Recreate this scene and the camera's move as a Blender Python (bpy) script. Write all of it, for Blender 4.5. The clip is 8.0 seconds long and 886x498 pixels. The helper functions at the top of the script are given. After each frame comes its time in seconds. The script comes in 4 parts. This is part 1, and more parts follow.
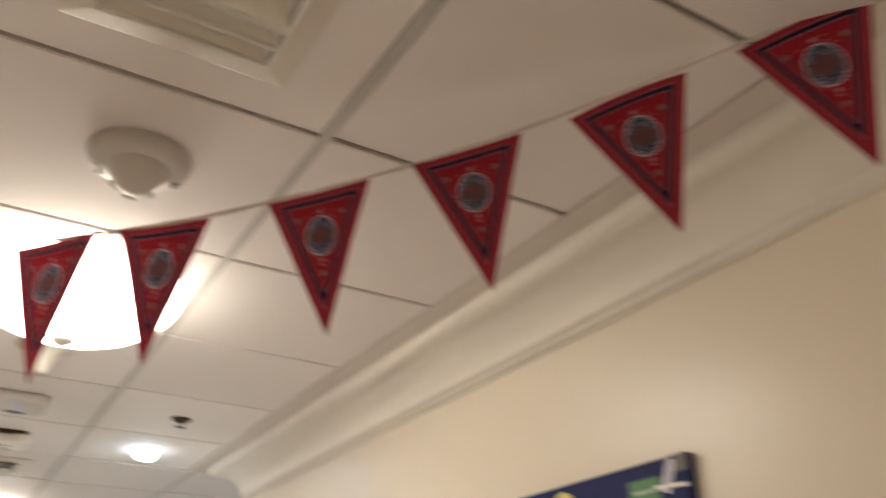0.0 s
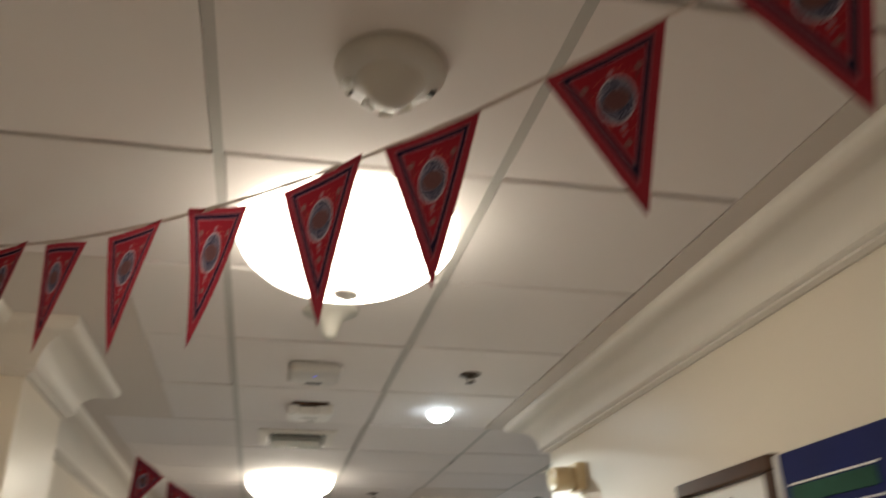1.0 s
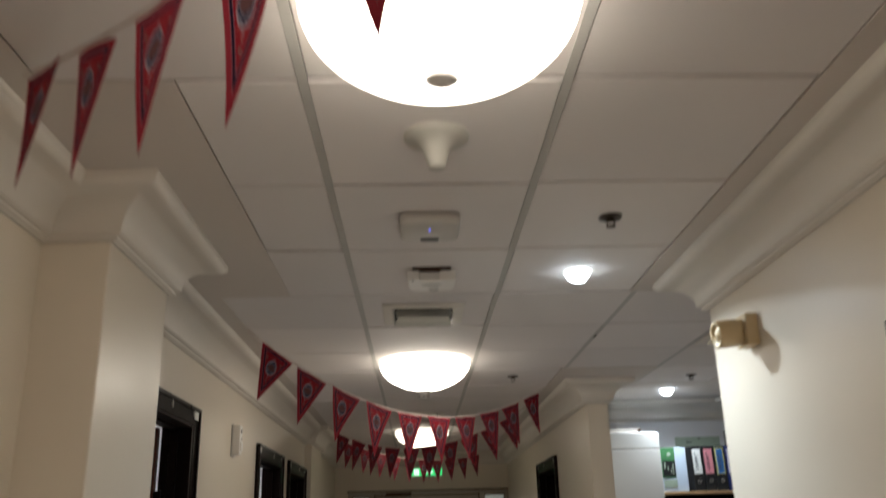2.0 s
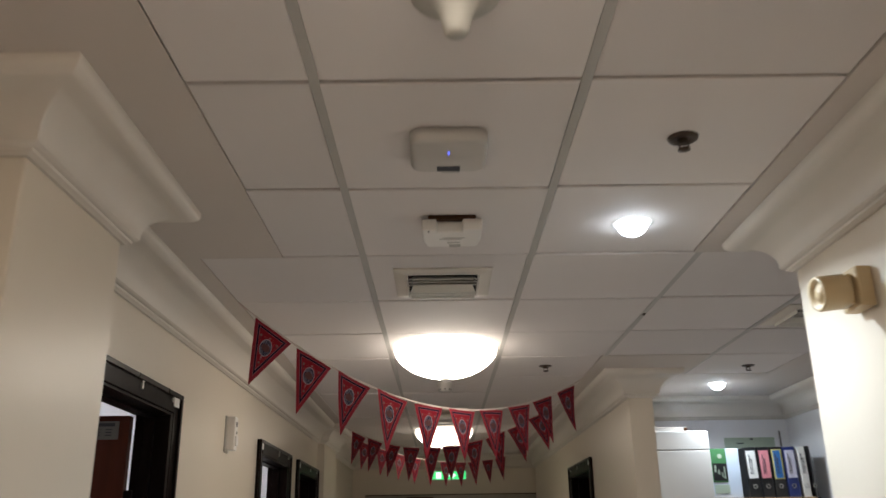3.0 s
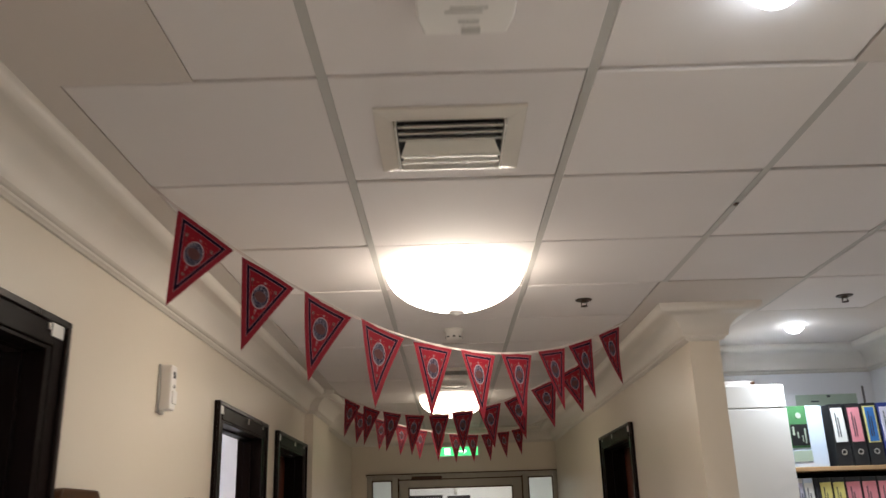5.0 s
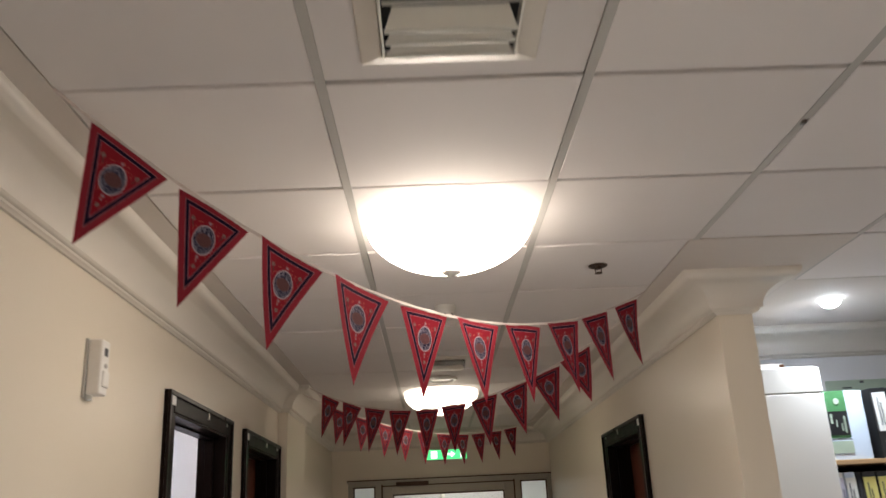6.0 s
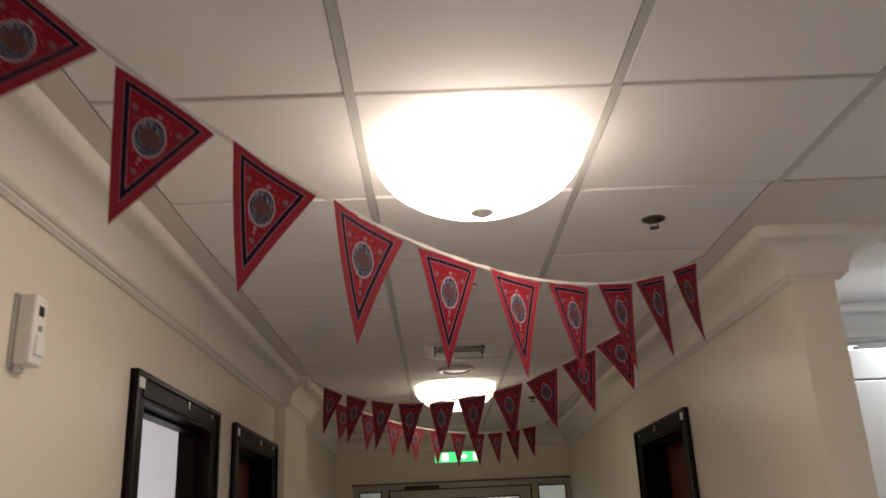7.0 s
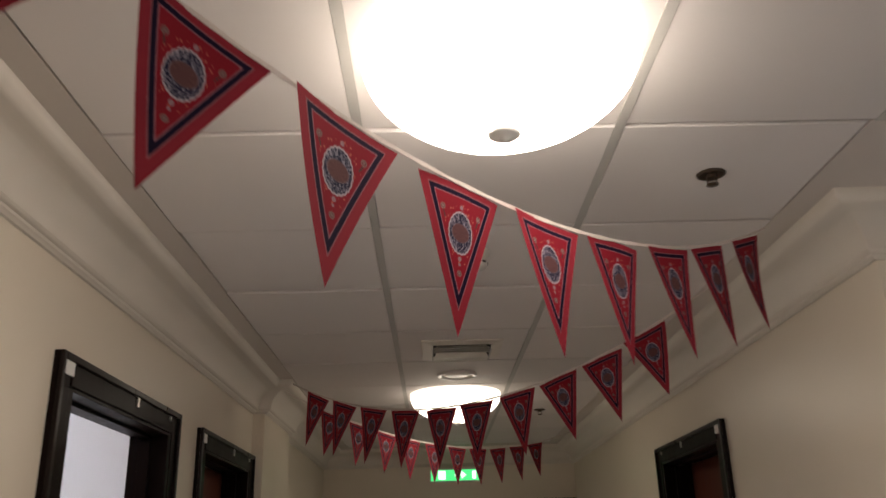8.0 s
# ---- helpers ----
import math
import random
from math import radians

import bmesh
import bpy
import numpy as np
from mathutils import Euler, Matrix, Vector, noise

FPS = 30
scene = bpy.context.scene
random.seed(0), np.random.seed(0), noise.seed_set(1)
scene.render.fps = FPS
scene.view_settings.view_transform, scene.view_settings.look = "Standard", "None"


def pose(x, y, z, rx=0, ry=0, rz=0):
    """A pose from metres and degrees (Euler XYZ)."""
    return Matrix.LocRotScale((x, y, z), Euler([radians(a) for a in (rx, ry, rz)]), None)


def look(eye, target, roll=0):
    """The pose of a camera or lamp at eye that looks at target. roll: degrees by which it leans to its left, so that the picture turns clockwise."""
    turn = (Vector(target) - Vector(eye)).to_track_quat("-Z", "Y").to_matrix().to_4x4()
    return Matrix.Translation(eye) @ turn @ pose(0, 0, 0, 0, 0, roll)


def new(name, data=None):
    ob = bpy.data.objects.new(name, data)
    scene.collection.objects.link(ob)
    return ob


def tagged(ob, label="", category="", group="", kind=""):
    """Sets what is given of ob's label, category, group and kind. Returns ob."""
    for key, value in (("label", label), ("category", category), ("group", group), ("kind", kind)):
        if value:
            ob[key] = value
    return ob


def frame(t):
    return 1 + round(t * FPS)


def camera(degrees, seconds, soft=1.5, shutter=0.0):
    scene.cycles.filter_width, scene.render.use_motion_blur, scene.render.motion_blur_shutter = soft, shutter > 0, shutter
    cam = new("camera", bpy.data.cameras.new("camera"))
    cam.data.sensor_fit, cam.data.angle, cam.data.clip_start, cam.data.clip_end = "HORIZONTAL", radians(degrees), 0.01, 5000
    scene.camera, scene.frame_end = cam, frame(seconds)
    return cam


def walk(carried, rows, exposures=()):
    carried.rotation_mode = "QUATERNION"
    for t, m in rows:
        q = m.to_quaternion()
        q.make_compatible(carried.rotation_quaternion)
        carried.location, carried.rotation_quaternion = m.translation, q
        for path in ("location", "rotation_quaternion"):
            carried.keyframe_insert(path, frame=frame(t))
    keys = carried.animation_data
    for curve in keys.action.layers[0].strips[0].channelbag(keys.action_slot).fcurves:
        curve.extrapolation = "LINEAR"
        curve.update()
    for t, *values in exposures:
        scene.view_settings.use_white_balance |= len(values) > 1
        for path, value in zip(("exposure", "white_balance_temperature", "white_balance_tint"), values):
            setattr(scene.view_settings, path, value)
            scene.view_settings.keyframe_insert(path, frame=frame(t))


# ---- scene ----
cam = camera(56.0, 8.0, shutter=0.75)
PATH = [
    (0, (-0.18, -1.853, 1.677), (0.726, -0.326, 2.597), 0.2),
    (0.5, (-0.176, -1.733, 1.703), (0.418, -0.069, 2.641), 0.9),
    (1, (-0.151, -1.546, 1.688), (0.223, 0.229, 2.529), -0.6),
    (1.5, (-0.077, -1.315, 1.689), (0.066, 0.529, 2.449), -0.9),
    (2, (-0.056, -1.054, 1.638), (0.014, 0.839, 2.278), -1.5),
    (2.2, (-0.079, -0.919, 1.638), (-0.008, 0.984, 2.25), -1.8),
    (3.3, (-0.022, -0.23, 1.657), (-0.026, 1.657, 2.319), -0.7),
    (3.5, (-0.039, -0.108, 1.638), (-0.044, 1.785, 2.284), -0.9),
    (4, (-0.086, 0.208, 1.647), (-0.066, 2.11, 2.263), -2.1),
    (4.5, (-0.046, 0.503, 1.664), (-0.04, 2.406, 2.279), -1.8),
    (4.7, (-0.037, 0.604, 1.668), (-0.044, 2.508, 2.281), -1.6),
    (6, (-0.085, 1.361, 1.656), (-0.039, 3.257, 2.289), -2.7),
    (6.5, (-0.084, 1.648, 1.666), (-0.069, 3.547, 2.294), -2.3),
    (7, (-0.136, 1.953, 1.663), (-0.103, 3.845, 2.312), -2.6),
    (7.5, (-0.155, 2.25, 1.655), (-0.105, 4.133, 2.329), -2.7),
    (8, (-0.149, 2.513, 1.686), (-0.111, 4.388, 2.379), -1.7),
]
walk(cam, [(t, look(eye, target, roll)) for t, eye, target, roll in PATH],
     exposures=[(0, 0.86, 6500, 8), (0.5, 0.03, 6500, 8), (1.0, 0.09, 6500, 5), (1.5, -0.02, 6500, 5), (2.0, -0.37, 6400, 7), (3.5, 0.05, 6450, 10),
                (4.5, 0.32, 6500, 11), (6.0, 0.36, 6500, 11), (6.5, 0.18, 6500, 12), (7.0, 0.05, 6550, 12), (7.5, -0.05, 6600, 13), (8.0, -0.04, 6550, 12)])

# ---------------------------------------------------------------- light
world = bpy.data.worlds.new("world")
world.use_nodes = True
scene.world = world
world.node_tree.nodes["Background"].inputs[0].default_value = (0.9, 0.85, 0.75, 1)
world.node_tree.nodes["Background"].inputs[1].default_value = 0.0

BOWL_GLOW, SPOT_GLOW, ROOM_GLOW, BACK_GLOW, SIGN_GLOW = 17.0, 22.0, 24.0, 15.0, 1.6


# ---------------------------------------------------------------- materials
def material(name, color, rough=0.5, metal=0.0, vary=0.06, scale=6.0, grain=0.0, grain_scale=300.0, coat=0.0, spread=None):
    """Paint, plastic or wood: colour with stains at a large scale, fine grain and bump."""
    m = bpy.data.materials.new(name)
    m.use_nodes = True
    n, l = m.node_tree.nodes, m.node_tree.links
    b = n["Principled BSDF"]
    b.inputs["Metallic"].default_value = metal
    b.inputs["Coat Weight"].default_value = coat
    tc = n.new("ShaderNodeTexCoord")
    big = n.new("ShaderNodeTexNoise")
    big.inputs["Scale"].default_value, big.inputs["Detail"].default_value = scale, 4
    fine = n.new("ShaderNodeTexNoise")
    fine.inputs["Scale"].default_value, fine.inputs["Detail"].default_value = grain_scale, 3
    if spread:
        mp = n.new("ShaderNodeMapping")
        mp.inputs["Scale"].default_value = spread
        l.new(tc.outputs["Object"], mp.inputs[0])
        l.new(mp.outputs[0], big.inputs["Vector"]), l.new(mp.outputs[0], fine.inputs["Vector"])
    else:
        l.new(tc.outputs["Object"], big.inputs["Vector"]), l.new(tc.outputs["Object"], fine.inputs["Vector"])
    mix = n.new("ShaderNodeMix")
    mix.data_type = "RGBA"
    c = Vector(color)
    mix.inputs[6].default_value = (*(c * (1 - vary)), 1)
    mix.inputs[7].default_value = (*[min(1, q * (1 + vary)) for q in c], 1)
    l.new(big.outputs["Fac"], mix.inputs[0])
    l.new(mix.outputs[2], b.inputs["Base Color"])
    rr = n.new("ShaderNodeMapRange")
    rr.inputs[3].default_value, rr.inputs[4].default_value = max(0.02, rough - 0.08), min(1, rough + 0.08)
    l.new(big.outputs["Fac"], rr.inputs[0])
    l.new(rr.outputs[0], b.inputs["Roughness"])
    if grain:
        bump = n.new("ShaderNodeBump")
        bump.inputs["Strength"].default_value, bump.inputs["Distance"].default_value = grain, 0.002
        l.new(fine.outputs["Fac"], bump.inputs["Height"])
        l.new(bump.outputs[0], b.inputs["Normal"])
    return m


def glowing(name, color, strength):
    m = bpy.data.materials.new(name)
    m.use_nodes = True
    n, l = m.node_tree.nodes, m.node_tree.links
    n.remove(n["Principled BSDF"])
    e = n.new("ShaderNodeEmission")
    e.inputs[0].default_value, e.inputs[1].default_value = (*color, 1), strength
    l.new(e.outputs[0], n["Material Output"].inputs[0])
    return m


WALL = material("cream_wall_paint", (0.70, 0.62, 0.51), 0.38, vary=0.045, scale=1.7, grain=0.22, grain_scale=24)
WHITE_WALL = material("white_wall_paint", (0.78, 0.77, 0.78), 0.5, vary=0.02, scale=1.5, grain=0.1, grain_scale=90)
PLASTER = material("cornice_paint", (0.64, 0.585, 0.515), 0.5, vary=0.05, scale=3.5, grain=0.2, grain_scale=28)
GYPSUM = material("ceiling_border_paint", (0.57, 0.51, 0.46), 0.7, vary=0.03, scale=2.0, grain=0.06, grain_scale=120)
GRID = material("ceiling_grid_metal", (0.44, 0.42, 0.39), 0.5, vary=0.08, scale=9)
GAP = material("gap_shade_dark", (0.11, 0.10, 0.09), 0.8, vary=0.1, scale=9)
DARK_WOOD = material("black_brown_wood", (0.0080, 0.0046, 0.0040), 0.34, vary=0.3, scale=3, grain=0.03, grain_scale=40, spread=(7, 7, 0.7))
DARK_WOOD.node_tree.nodes["Principled BSDF"].inputs["Specular IOR Level"].default_value = 0.04
BEAD_WOOD = material("black_brown_bead", (0.012, 0.007, 0.006), 0.3, vary=0.3, scale=3, spread=(7, 7, 0.7))
BEAD_WOOD.node_tree.nodes["Principled BSDF"].inputs["Specular IOR Level"].default_value = 0.14
LEAF_WOOD = material("red_brown_wood", (0.075, 0.019, 0.0095), 0.5, vary=0.3, scale=4, grain=0.15, grain_scale=60, spread=(9, 9, 0.6))
NOTICE = material("grey_notice_paper", (0.17, 0.16, 0.15), 0.7, vary=0.05, scale=20)
SHELF_WOOD = material("shelf_wood", (0.42, 0.26, 0.13), 0.45, vary=0.2, scale=6, spread=(1, 9, 9))
PLASTIC = material("white_plastic", (0.76, 0.73, 0.69), 0.35, vary=0.03, scale=20)
GRILLE = material("grille_enamel", (0.64, 0.585, 0.51), 0.35, vary=0.06, scale=14)
SLAT = material("slat_enamel", (0.70, 0.66, 0.58), 0.3, vary=0.05, scale=14)
# Same enamel as the slats, paler for the lamplight on lips and cheeks.
LIT_ENAMEL = material("lit_slat_enamel", (0.82, 0.79, 0.71), 0.24, vary=0.03, scale=14, coat=0.6)
BLACK = material("black_plastic", (0.012, 0.012, 0.013), 0.4, vary=0.3, scale=30)
VOID = material("duct_shade_black", (0.006, 0.006, 0.006), 0.9, vary=0.2)
BRONZE = material("sprinkler_metal", (0.055, 0.036, 0.024), 0.4, metal=0.5, vary=0.3, scale=40)
STEEL = material("brushed_steel", (0.55, 0.53, 0.50), 0.3, metal=1.0, vary=0.1, scale=30)
ALUMINIUM = material("painted_aluminium", (0.33, 0.30, 0.25), 0.4, metal=0.3, vary=0.08, scale=8)
# White plastic taken darker: the half shade round the nozzle is in it.
NOZZLE = material("shaded_white_plastic", (0.48, 0.46, 0.41), 0.7, vary=0.05, scale=20)
UNIT = material("grey_beige_plastic", (0.50, 0.47, 0.43), 0.45, vary=0.04, scale=18)
CREAM_PLASTIC = material("cream_plastic", (0.55, 0.41, 0.23), 0.4, vary=0.06, scale=25)
PAPER = material("white_paper", (0.80, 0.79, 0.76), 0.7, vary=0.03, scale=12)
INK = material("dark_ink", (0.05, 0.05, 0.06), 0.7, vary=0.2, scale=40)
TAPE = material("white_cotton_tape", (0.56, 0.48, 0.44), 0.8, vary=0.08, scale=40, grain=0.5, grain_scale=900)
NAVY = material("navy_print", (0.010, 0.015, 0.085), 0.55, vary=0.25, scale=7)
DARK_GREEN = material("dark_green_print", (0.02, 0.07, 0.045), 0.6, vary=0.3, scale=12)
GREEN_PRINT = material("green_print", (0.06, 0.19, 0.07), 0.5, vary=0.25, scale=25)
PALE_GREEN = material("pale_green_print", (0.38, 0.45, 0.35), 0.6, vary=0.12, scale=18)
RED_PRINT = material("red_print", (0.42, 0.035, 0.03), 0.45, vary=0.35, scale=16)
PINK = material("pink_paper", (0.72, 0.26, 0.30), 0.6, vary=0.06, scale=14)
YELLOW = material("yellow_paper", (0.74, 0.66, 0.22), 0.6, vary=0.06, scale=14)
BLUE = material("blue_paper", (0.03, 0.16, 0.45), 0.5, vary=0.1, scale=14)
DEEP_BLUE = material("blue_binder_cloth", (0.015, 0.03, 0.16), 0.5, vary=0.2, scale=30)
PALE_BLUE = material("pale_blue_card", (0.60, 0.68, 0.80), 0.55, vary=0.03, scale=12)
LILAC = material("lilac_paper", (0.60, 0.58, 0.70), 0.6, vary=0.05, scale=14)
CABINET = material("white_enamel_steel", (0.76, 0.72, 0.68), 0.35, vary=0.02, scale=4)
FLOOR = material("beige_vinyl", (0.60, 0.56, 0.52), 0.35, vary=0.1, scale=3, grain=0.05)
FRAME_WOOD = material("walnut_frame", (0.060, 0.026, 0.012), 0.35, vary=0.3, scale=8, spread=(6, 1, 6))


def bowl_glass(name, color, strength):
    """Opal glass, glow turned down towards its rim to weaken the ceiling halo."""
    m = glowing(name, color, strength)
    n, l = m.node_tree.nodes, m.node_tree.links
    tc, sep, rng = n.new("ShaderNodeTexCoord"), n.new("ShaderNodeSeparateXYZ"), n.new("ShaderNodeMapRange")
    l.new(tc.outputs["Object"], sep.inputs[0]), l.new(sep.outputs[2], rng.inputs[0])
    rng.inputs[1].default_value, rng.inputs[2].default_value = -0.005, -0.085
    rng.inputs[3].default_value, rng.inputs[4].default_value = strength * 0.34, strength
    l.new(rng.outputs[0], n["Emission"].inputs[1])
    return m


for dull in (NAVY, FRAME_WOOD, RED_PRINT, DARK_GREEN, LEAF_WOOD):
    dull.node_tree.nodes["Principled BSDF"].inputs["Specular IOR Level"].default_value = 0.15

BOWL = bowl_glass("lit_bowl_glass", (1.0, 0.895, 0.765), BOWL_GLOW)
SPOT = glowing("lit_downlight", (0.80, 0.90, 1.0), SPOT_GLOW)
PANEL = glowing("lit_ceiling_panel", (0.92, 0.93, 1.0), ROOM_GLOW)
BACK_PANEL = glowing("lit_end_panel", (1.0, 0.96, 0.88), BACK_GLOW)
EXIT_GREEN = glowing("lit_green_sign", (0.06, 0.62, 0.18), SIGN_GLOW)
EXIT_WHITE = glowing("lit_white_sign", (0.75, 1.0, 0.80), SIGN_GLOW)
# Glow set below the other bowls to darken the walls round this lamp.
NEAR_BOWL = bowl_glass("lowered_bowl_glass", (1.0, 0.895, 0.765), BOWL_GLOW * 0.76)
WEAK_BOWL = bowl_glass("dim_bowl_glass", (1.0, 0.89, 0.72), BOWL_GLOW * 0.38)
LED = glowing("blue_led", (0.10, 0.14, 1.0), 3.0)

GLASS = bpy.data.materials.new("clear_glass")
GLASS.use_nodes = True
g = GLASS.node_tree.nodes["Principled BSDF"]
g.inputs["Base Color"].default_value = (0.92, 0.95, 0.93, 1)
g.inputs["Roughness"].default_value, g.inputs["Transmission Weight"].default_value, g.inputs["IOR"].default_value = 0.02, 1.0, 1.05

FROST = bpy.data.materials.new("frosted_glass")
FROST.use_nodes = True
g = FROST.node_tree.nodes["Principled BSDF"]
g.inputs["Base Color"].default_value = (0.80, 0.88, 0.86, 1)
g.inputs["Roughness"].default_value, g.inputs["Transmission Weight"].default_value, g.inputs["IOR"].default_value = 0.45, 1.0, 1.1


def tile_material():
    """Off-white ceiling tile: each tile a shade of its own, faint stains and a fine pitted face."""
    m = material("ceiling_tile_face", (0.70, 0.65, 0.622), 0.75, vary=0.04, scale=2.2, grain=0.1, grain_scale=160)
    n, l = m.node_tree.nodes, m.node_tree.links
    b = n["Principled BSDF"]
    old = b.inputs["Base Color"].links[0].from_socket
    geo = n.new("ShaderNodeNewGeometry")
    rng = n.new("ShaderNodeMapRange")
    rng.inputs[3].default_value, rng.inputs[4].default_value = 0.93, 1.04
    l.new(geo.outputs["Random Per Island"], rng.inputs[0])
    mul = n.new("ShaderNodeVectorMath")
    mul.operation = "SCALE"
    l.new(old, mul.inputs[0]), l.new(rng.outputs[0], mul.inputs["Scale"])
    l.new(mul.outputs[0], b.inputs["Base Color"])
    return m


TILE = tile_material()

FLAG_W, FLAG_H = 0.198, 0.258


def pennant_material():
    """Red printed pennant: navy band with fine pale outlines, a blue and terracotta rosette, three small florets.
    The UV map holds metres: u from the middle of the top edge, v down from it."""
    m = bpy.data.materials.new("printed_red_pennant")
    m.use_nodes = True
    n, l = m.node_tree.nodes, m.node_tree.links
    b = n["Principled BSDF"]
    b.inputs["Roughness"].default_value = 0.7
    b.inputs["Specular IOR Level"].default_value = 0.03
    uv = n.new("ShaderNodeUVMap")
    sep = n.new("ShaderNodeSeparateXYZ")
    l.new(uv.outputs[0], sep.inputs[0])

    def val(op, a, c=None, d=None):
        k = n.new("ShaderNodeMath")
        k.operation = op
        for i, q in enumerate((a, c, d)):
            if q is None:
                continue
            if isinstance(q, (int, float)):
                k.inputs[i].default_value = q
            else:
                l.new(q, k.inputs[i])
        return k.outputs[0]

    def over(base, color, fac):
        k = n.new("ShaderNodeMix")
        k.data_type = "RGBA"
        if isinstance(base, tuple):
            k.inputs[6].default_value = (*base, 1)
        else:
            l.new(base, k.inputs[6])
        if isinstance(color, tuple):
            k.inputs[7].default_value = (*color, 1)
        else:
            l.new(color, k.inputs[7])
        l.new(fac, k.inputs[0])
        return k.outputs[2]

    def band(d, lo, hi):
        return val("MULTIPLY", val("GREATER_THAN", d, lo), val("LESS_THAN", d, hi))

    u, v = sep.outputs[0], sep.outputs[1]
    slope = FLAG_W / 2 / FLAG_H
    length = math.hypot(1, slope)
    au = val("ABSOLUTE", u)
    side = val("DIVIDE", val("SUBTRACT", FLAG_W / 2, val("ADD", au, val("MULTIPLY", v, slope))), length)
    d = val("MINIMUM", side, val("ADD", v, 0.004))
    noise_tex = n.new("ShaderNodeTexNoise")
    noise_tex.inputs["Scale"].default_value = 9
    l.new(uv.outputs[0], noise_tex.inputs["Vector"])
    col = over((0.190, 0.012, 0.021), (0.265, 0.019, 0.030), noise_tex.outputs["Fac"])
    col = over(col, (0.245, 0.024, 0.036), band(d, -0.1, 0.0160))
    col = over(col, (0.30, 0.12, 0.14), band(d, 0.0155, 0.0170))
    col = over(col, (0.013, 0.008, 0.022), band(d, 0.0170, 0.0250))
    col = over(col, (0.32, 0.14, 0.17), band(d, 0.0250, 0.0264))

    # rosette
    ru, rv = val("DIVIDE", u, 0.0270), val("DIVIDE", val("SUBTRACT", v, 0.083), 0.0352)
    rad = val("SQRT", val("ADD", val("MULTIPLY", ru, ru), val("MULTIPLY", rv, rv)))
    ang = val("ARCTAN2", ru, rv)
    scallop = val("ADD", rad, val("MULTIPLY", val("COSINE", val("MULTIPLY", ang, 22.0)), 0.022))
    wob = n.new("ShaderNodeTexNoise")
    wob.inputs["Scale"].default_value, wob.inputs["Detail"].default_value = 150, 2
    l.new(uv.outputs[0], wob.inputs["Vector"])
    dots = n.new("ShaderNodeTexVoronoi")
    dots.inputs["Scale"].default_value = 170
    l.new(uv.outputs[0], dots.inputs["Vector"])
    halo = val("MULTIPLY", val("MULTIPLY", band(rad, 1.12, 1.55), val("GREATER_THAN", d, 0.031)), val("LESS_THAN", dots.outputs["Distance"], 0.25))
    col = over(col, (0.46, 0.13, 0.09), halo)
    col = over(col, (0.38, 0.32, 0.35), val("LESS_THAN", scallop, 1.06))
    col = over(col, (0.020, 0.019, 0.040), val("LESS_THAN", scallop, 0.97))
    leaf = val("MULTIPLY", band(rad, 0.52, 0.96), val("LESS_THAN", val("ABSOLUTE", val("SUBTRACT", wob.outputs["Fac"], 0.5)), 0.040))
    col = over(col, (0.23, 0.21, 0.26), leaf)
    cu, cv = val("MULTIPLY", ru, 0.66), val("MULTIPLY", rv, 1.12)
    core = val("SQRT", val("ADD", val("MULTIPLY", cu, cu), val("MULTIPLY", cv, cv)))
    col = over(col, (0.098, 0.046, 0.048), val("LESS_THAN", core, 0.47))
    ring = val("GREATER_THAN", val("SINE", val("MULTIPLY", rad, 60.0)), 0.55)
    spokes = val("GREATER_THAN", val("COSINE", val("MULTIPLY", ang, 12.0)), -0.2)
    col = over(col, (0.16, 0.075, 0.072), val("MULTIPLY", val("MULTIPLY", ring, spokes), val("LESS_THAN", core, 0.44)))
    col = over(col, (0.15, 0.09, 0.10), band(core, 0.47, 0.51))
    # finials above and below the rosette, and florets towards the corners
    for cu, cv, r, tint in ((0, 0.0385, 0.0040, (0.27, 0.16, 0.18)), (0, 0.1275, 0.0040, (0.27, 0.16, 0.18)), (0, 0.137, 0.0025, (0.27, 0.16, 0.18)),
                            (-0.043, 0.047, 0.0055, (0.20, 0.13, 0.12)), (0.043, 0.047, 0.0055, (0.20, 0.13, 0.12)), (0, 0.152, 0.0052, (0.20, 0.13, 0.12)),
                            (-0.043, 0.047, 0.0036, (0.13, 0.03, 0.035)), (0.043, 0.047, 0.0036, (0.13, 0.03, 0.035)), (0, 0.152, 0.0034, (0.13, 0.03, 0.035)),
                            (-0.043, 0.047, 0.0018, (0.25, 0.19, 0.17)), (0.043, 0.047, 0.0018, (0.25, 0.19, 0.17)), (0, 0.152, 0.0018, (0.25, 0.19, 0.17)),
                            (-0.041, 0.055, 0.0020, (0.07, 0.04, 0.04)), (0.041, 0.055, 0.0020, (0.07, 0.04, 0.04)), (-0.039, 0.059, 0.0020, (0.07, 0.04, 0.04)),
                            (0.039, 0.059, 0.0020, (0.07, 0.04, 0.04)), (-0.037, 0.063, 0.0016, (0.07, 0.04, 0.04)), (0.037, 0.063, 0.0016, (0.07, 0.04, 0.04))):
        pu, pv = val("SUBTRACT", u, cu), val("SUBTRACT", v, cv)
        col = over(col, tint, val("LESS_THAN", val("ADD", val("MULTIPLY", pu, pu), val("MULTIPLY", pv, pv)), r * r))
    l.new(col, b.inputs["Base Color"])
    tr = n.new("ShaderNodeBsdfTranslucent")
    l.new(col, tr.inputs[0])
    mx = n.new("ShaderNodeMixShader")
    mx.inputs[0].default_value = 0.26
    l.new(b.outputs[0], mx.inputs[1]), l.new(tr.outputs[0], mx.inputs[2])
    l.new(mx.outputs[0], n["Material Output"].inputs[0])
    return m


PENNANT = pennant_material()


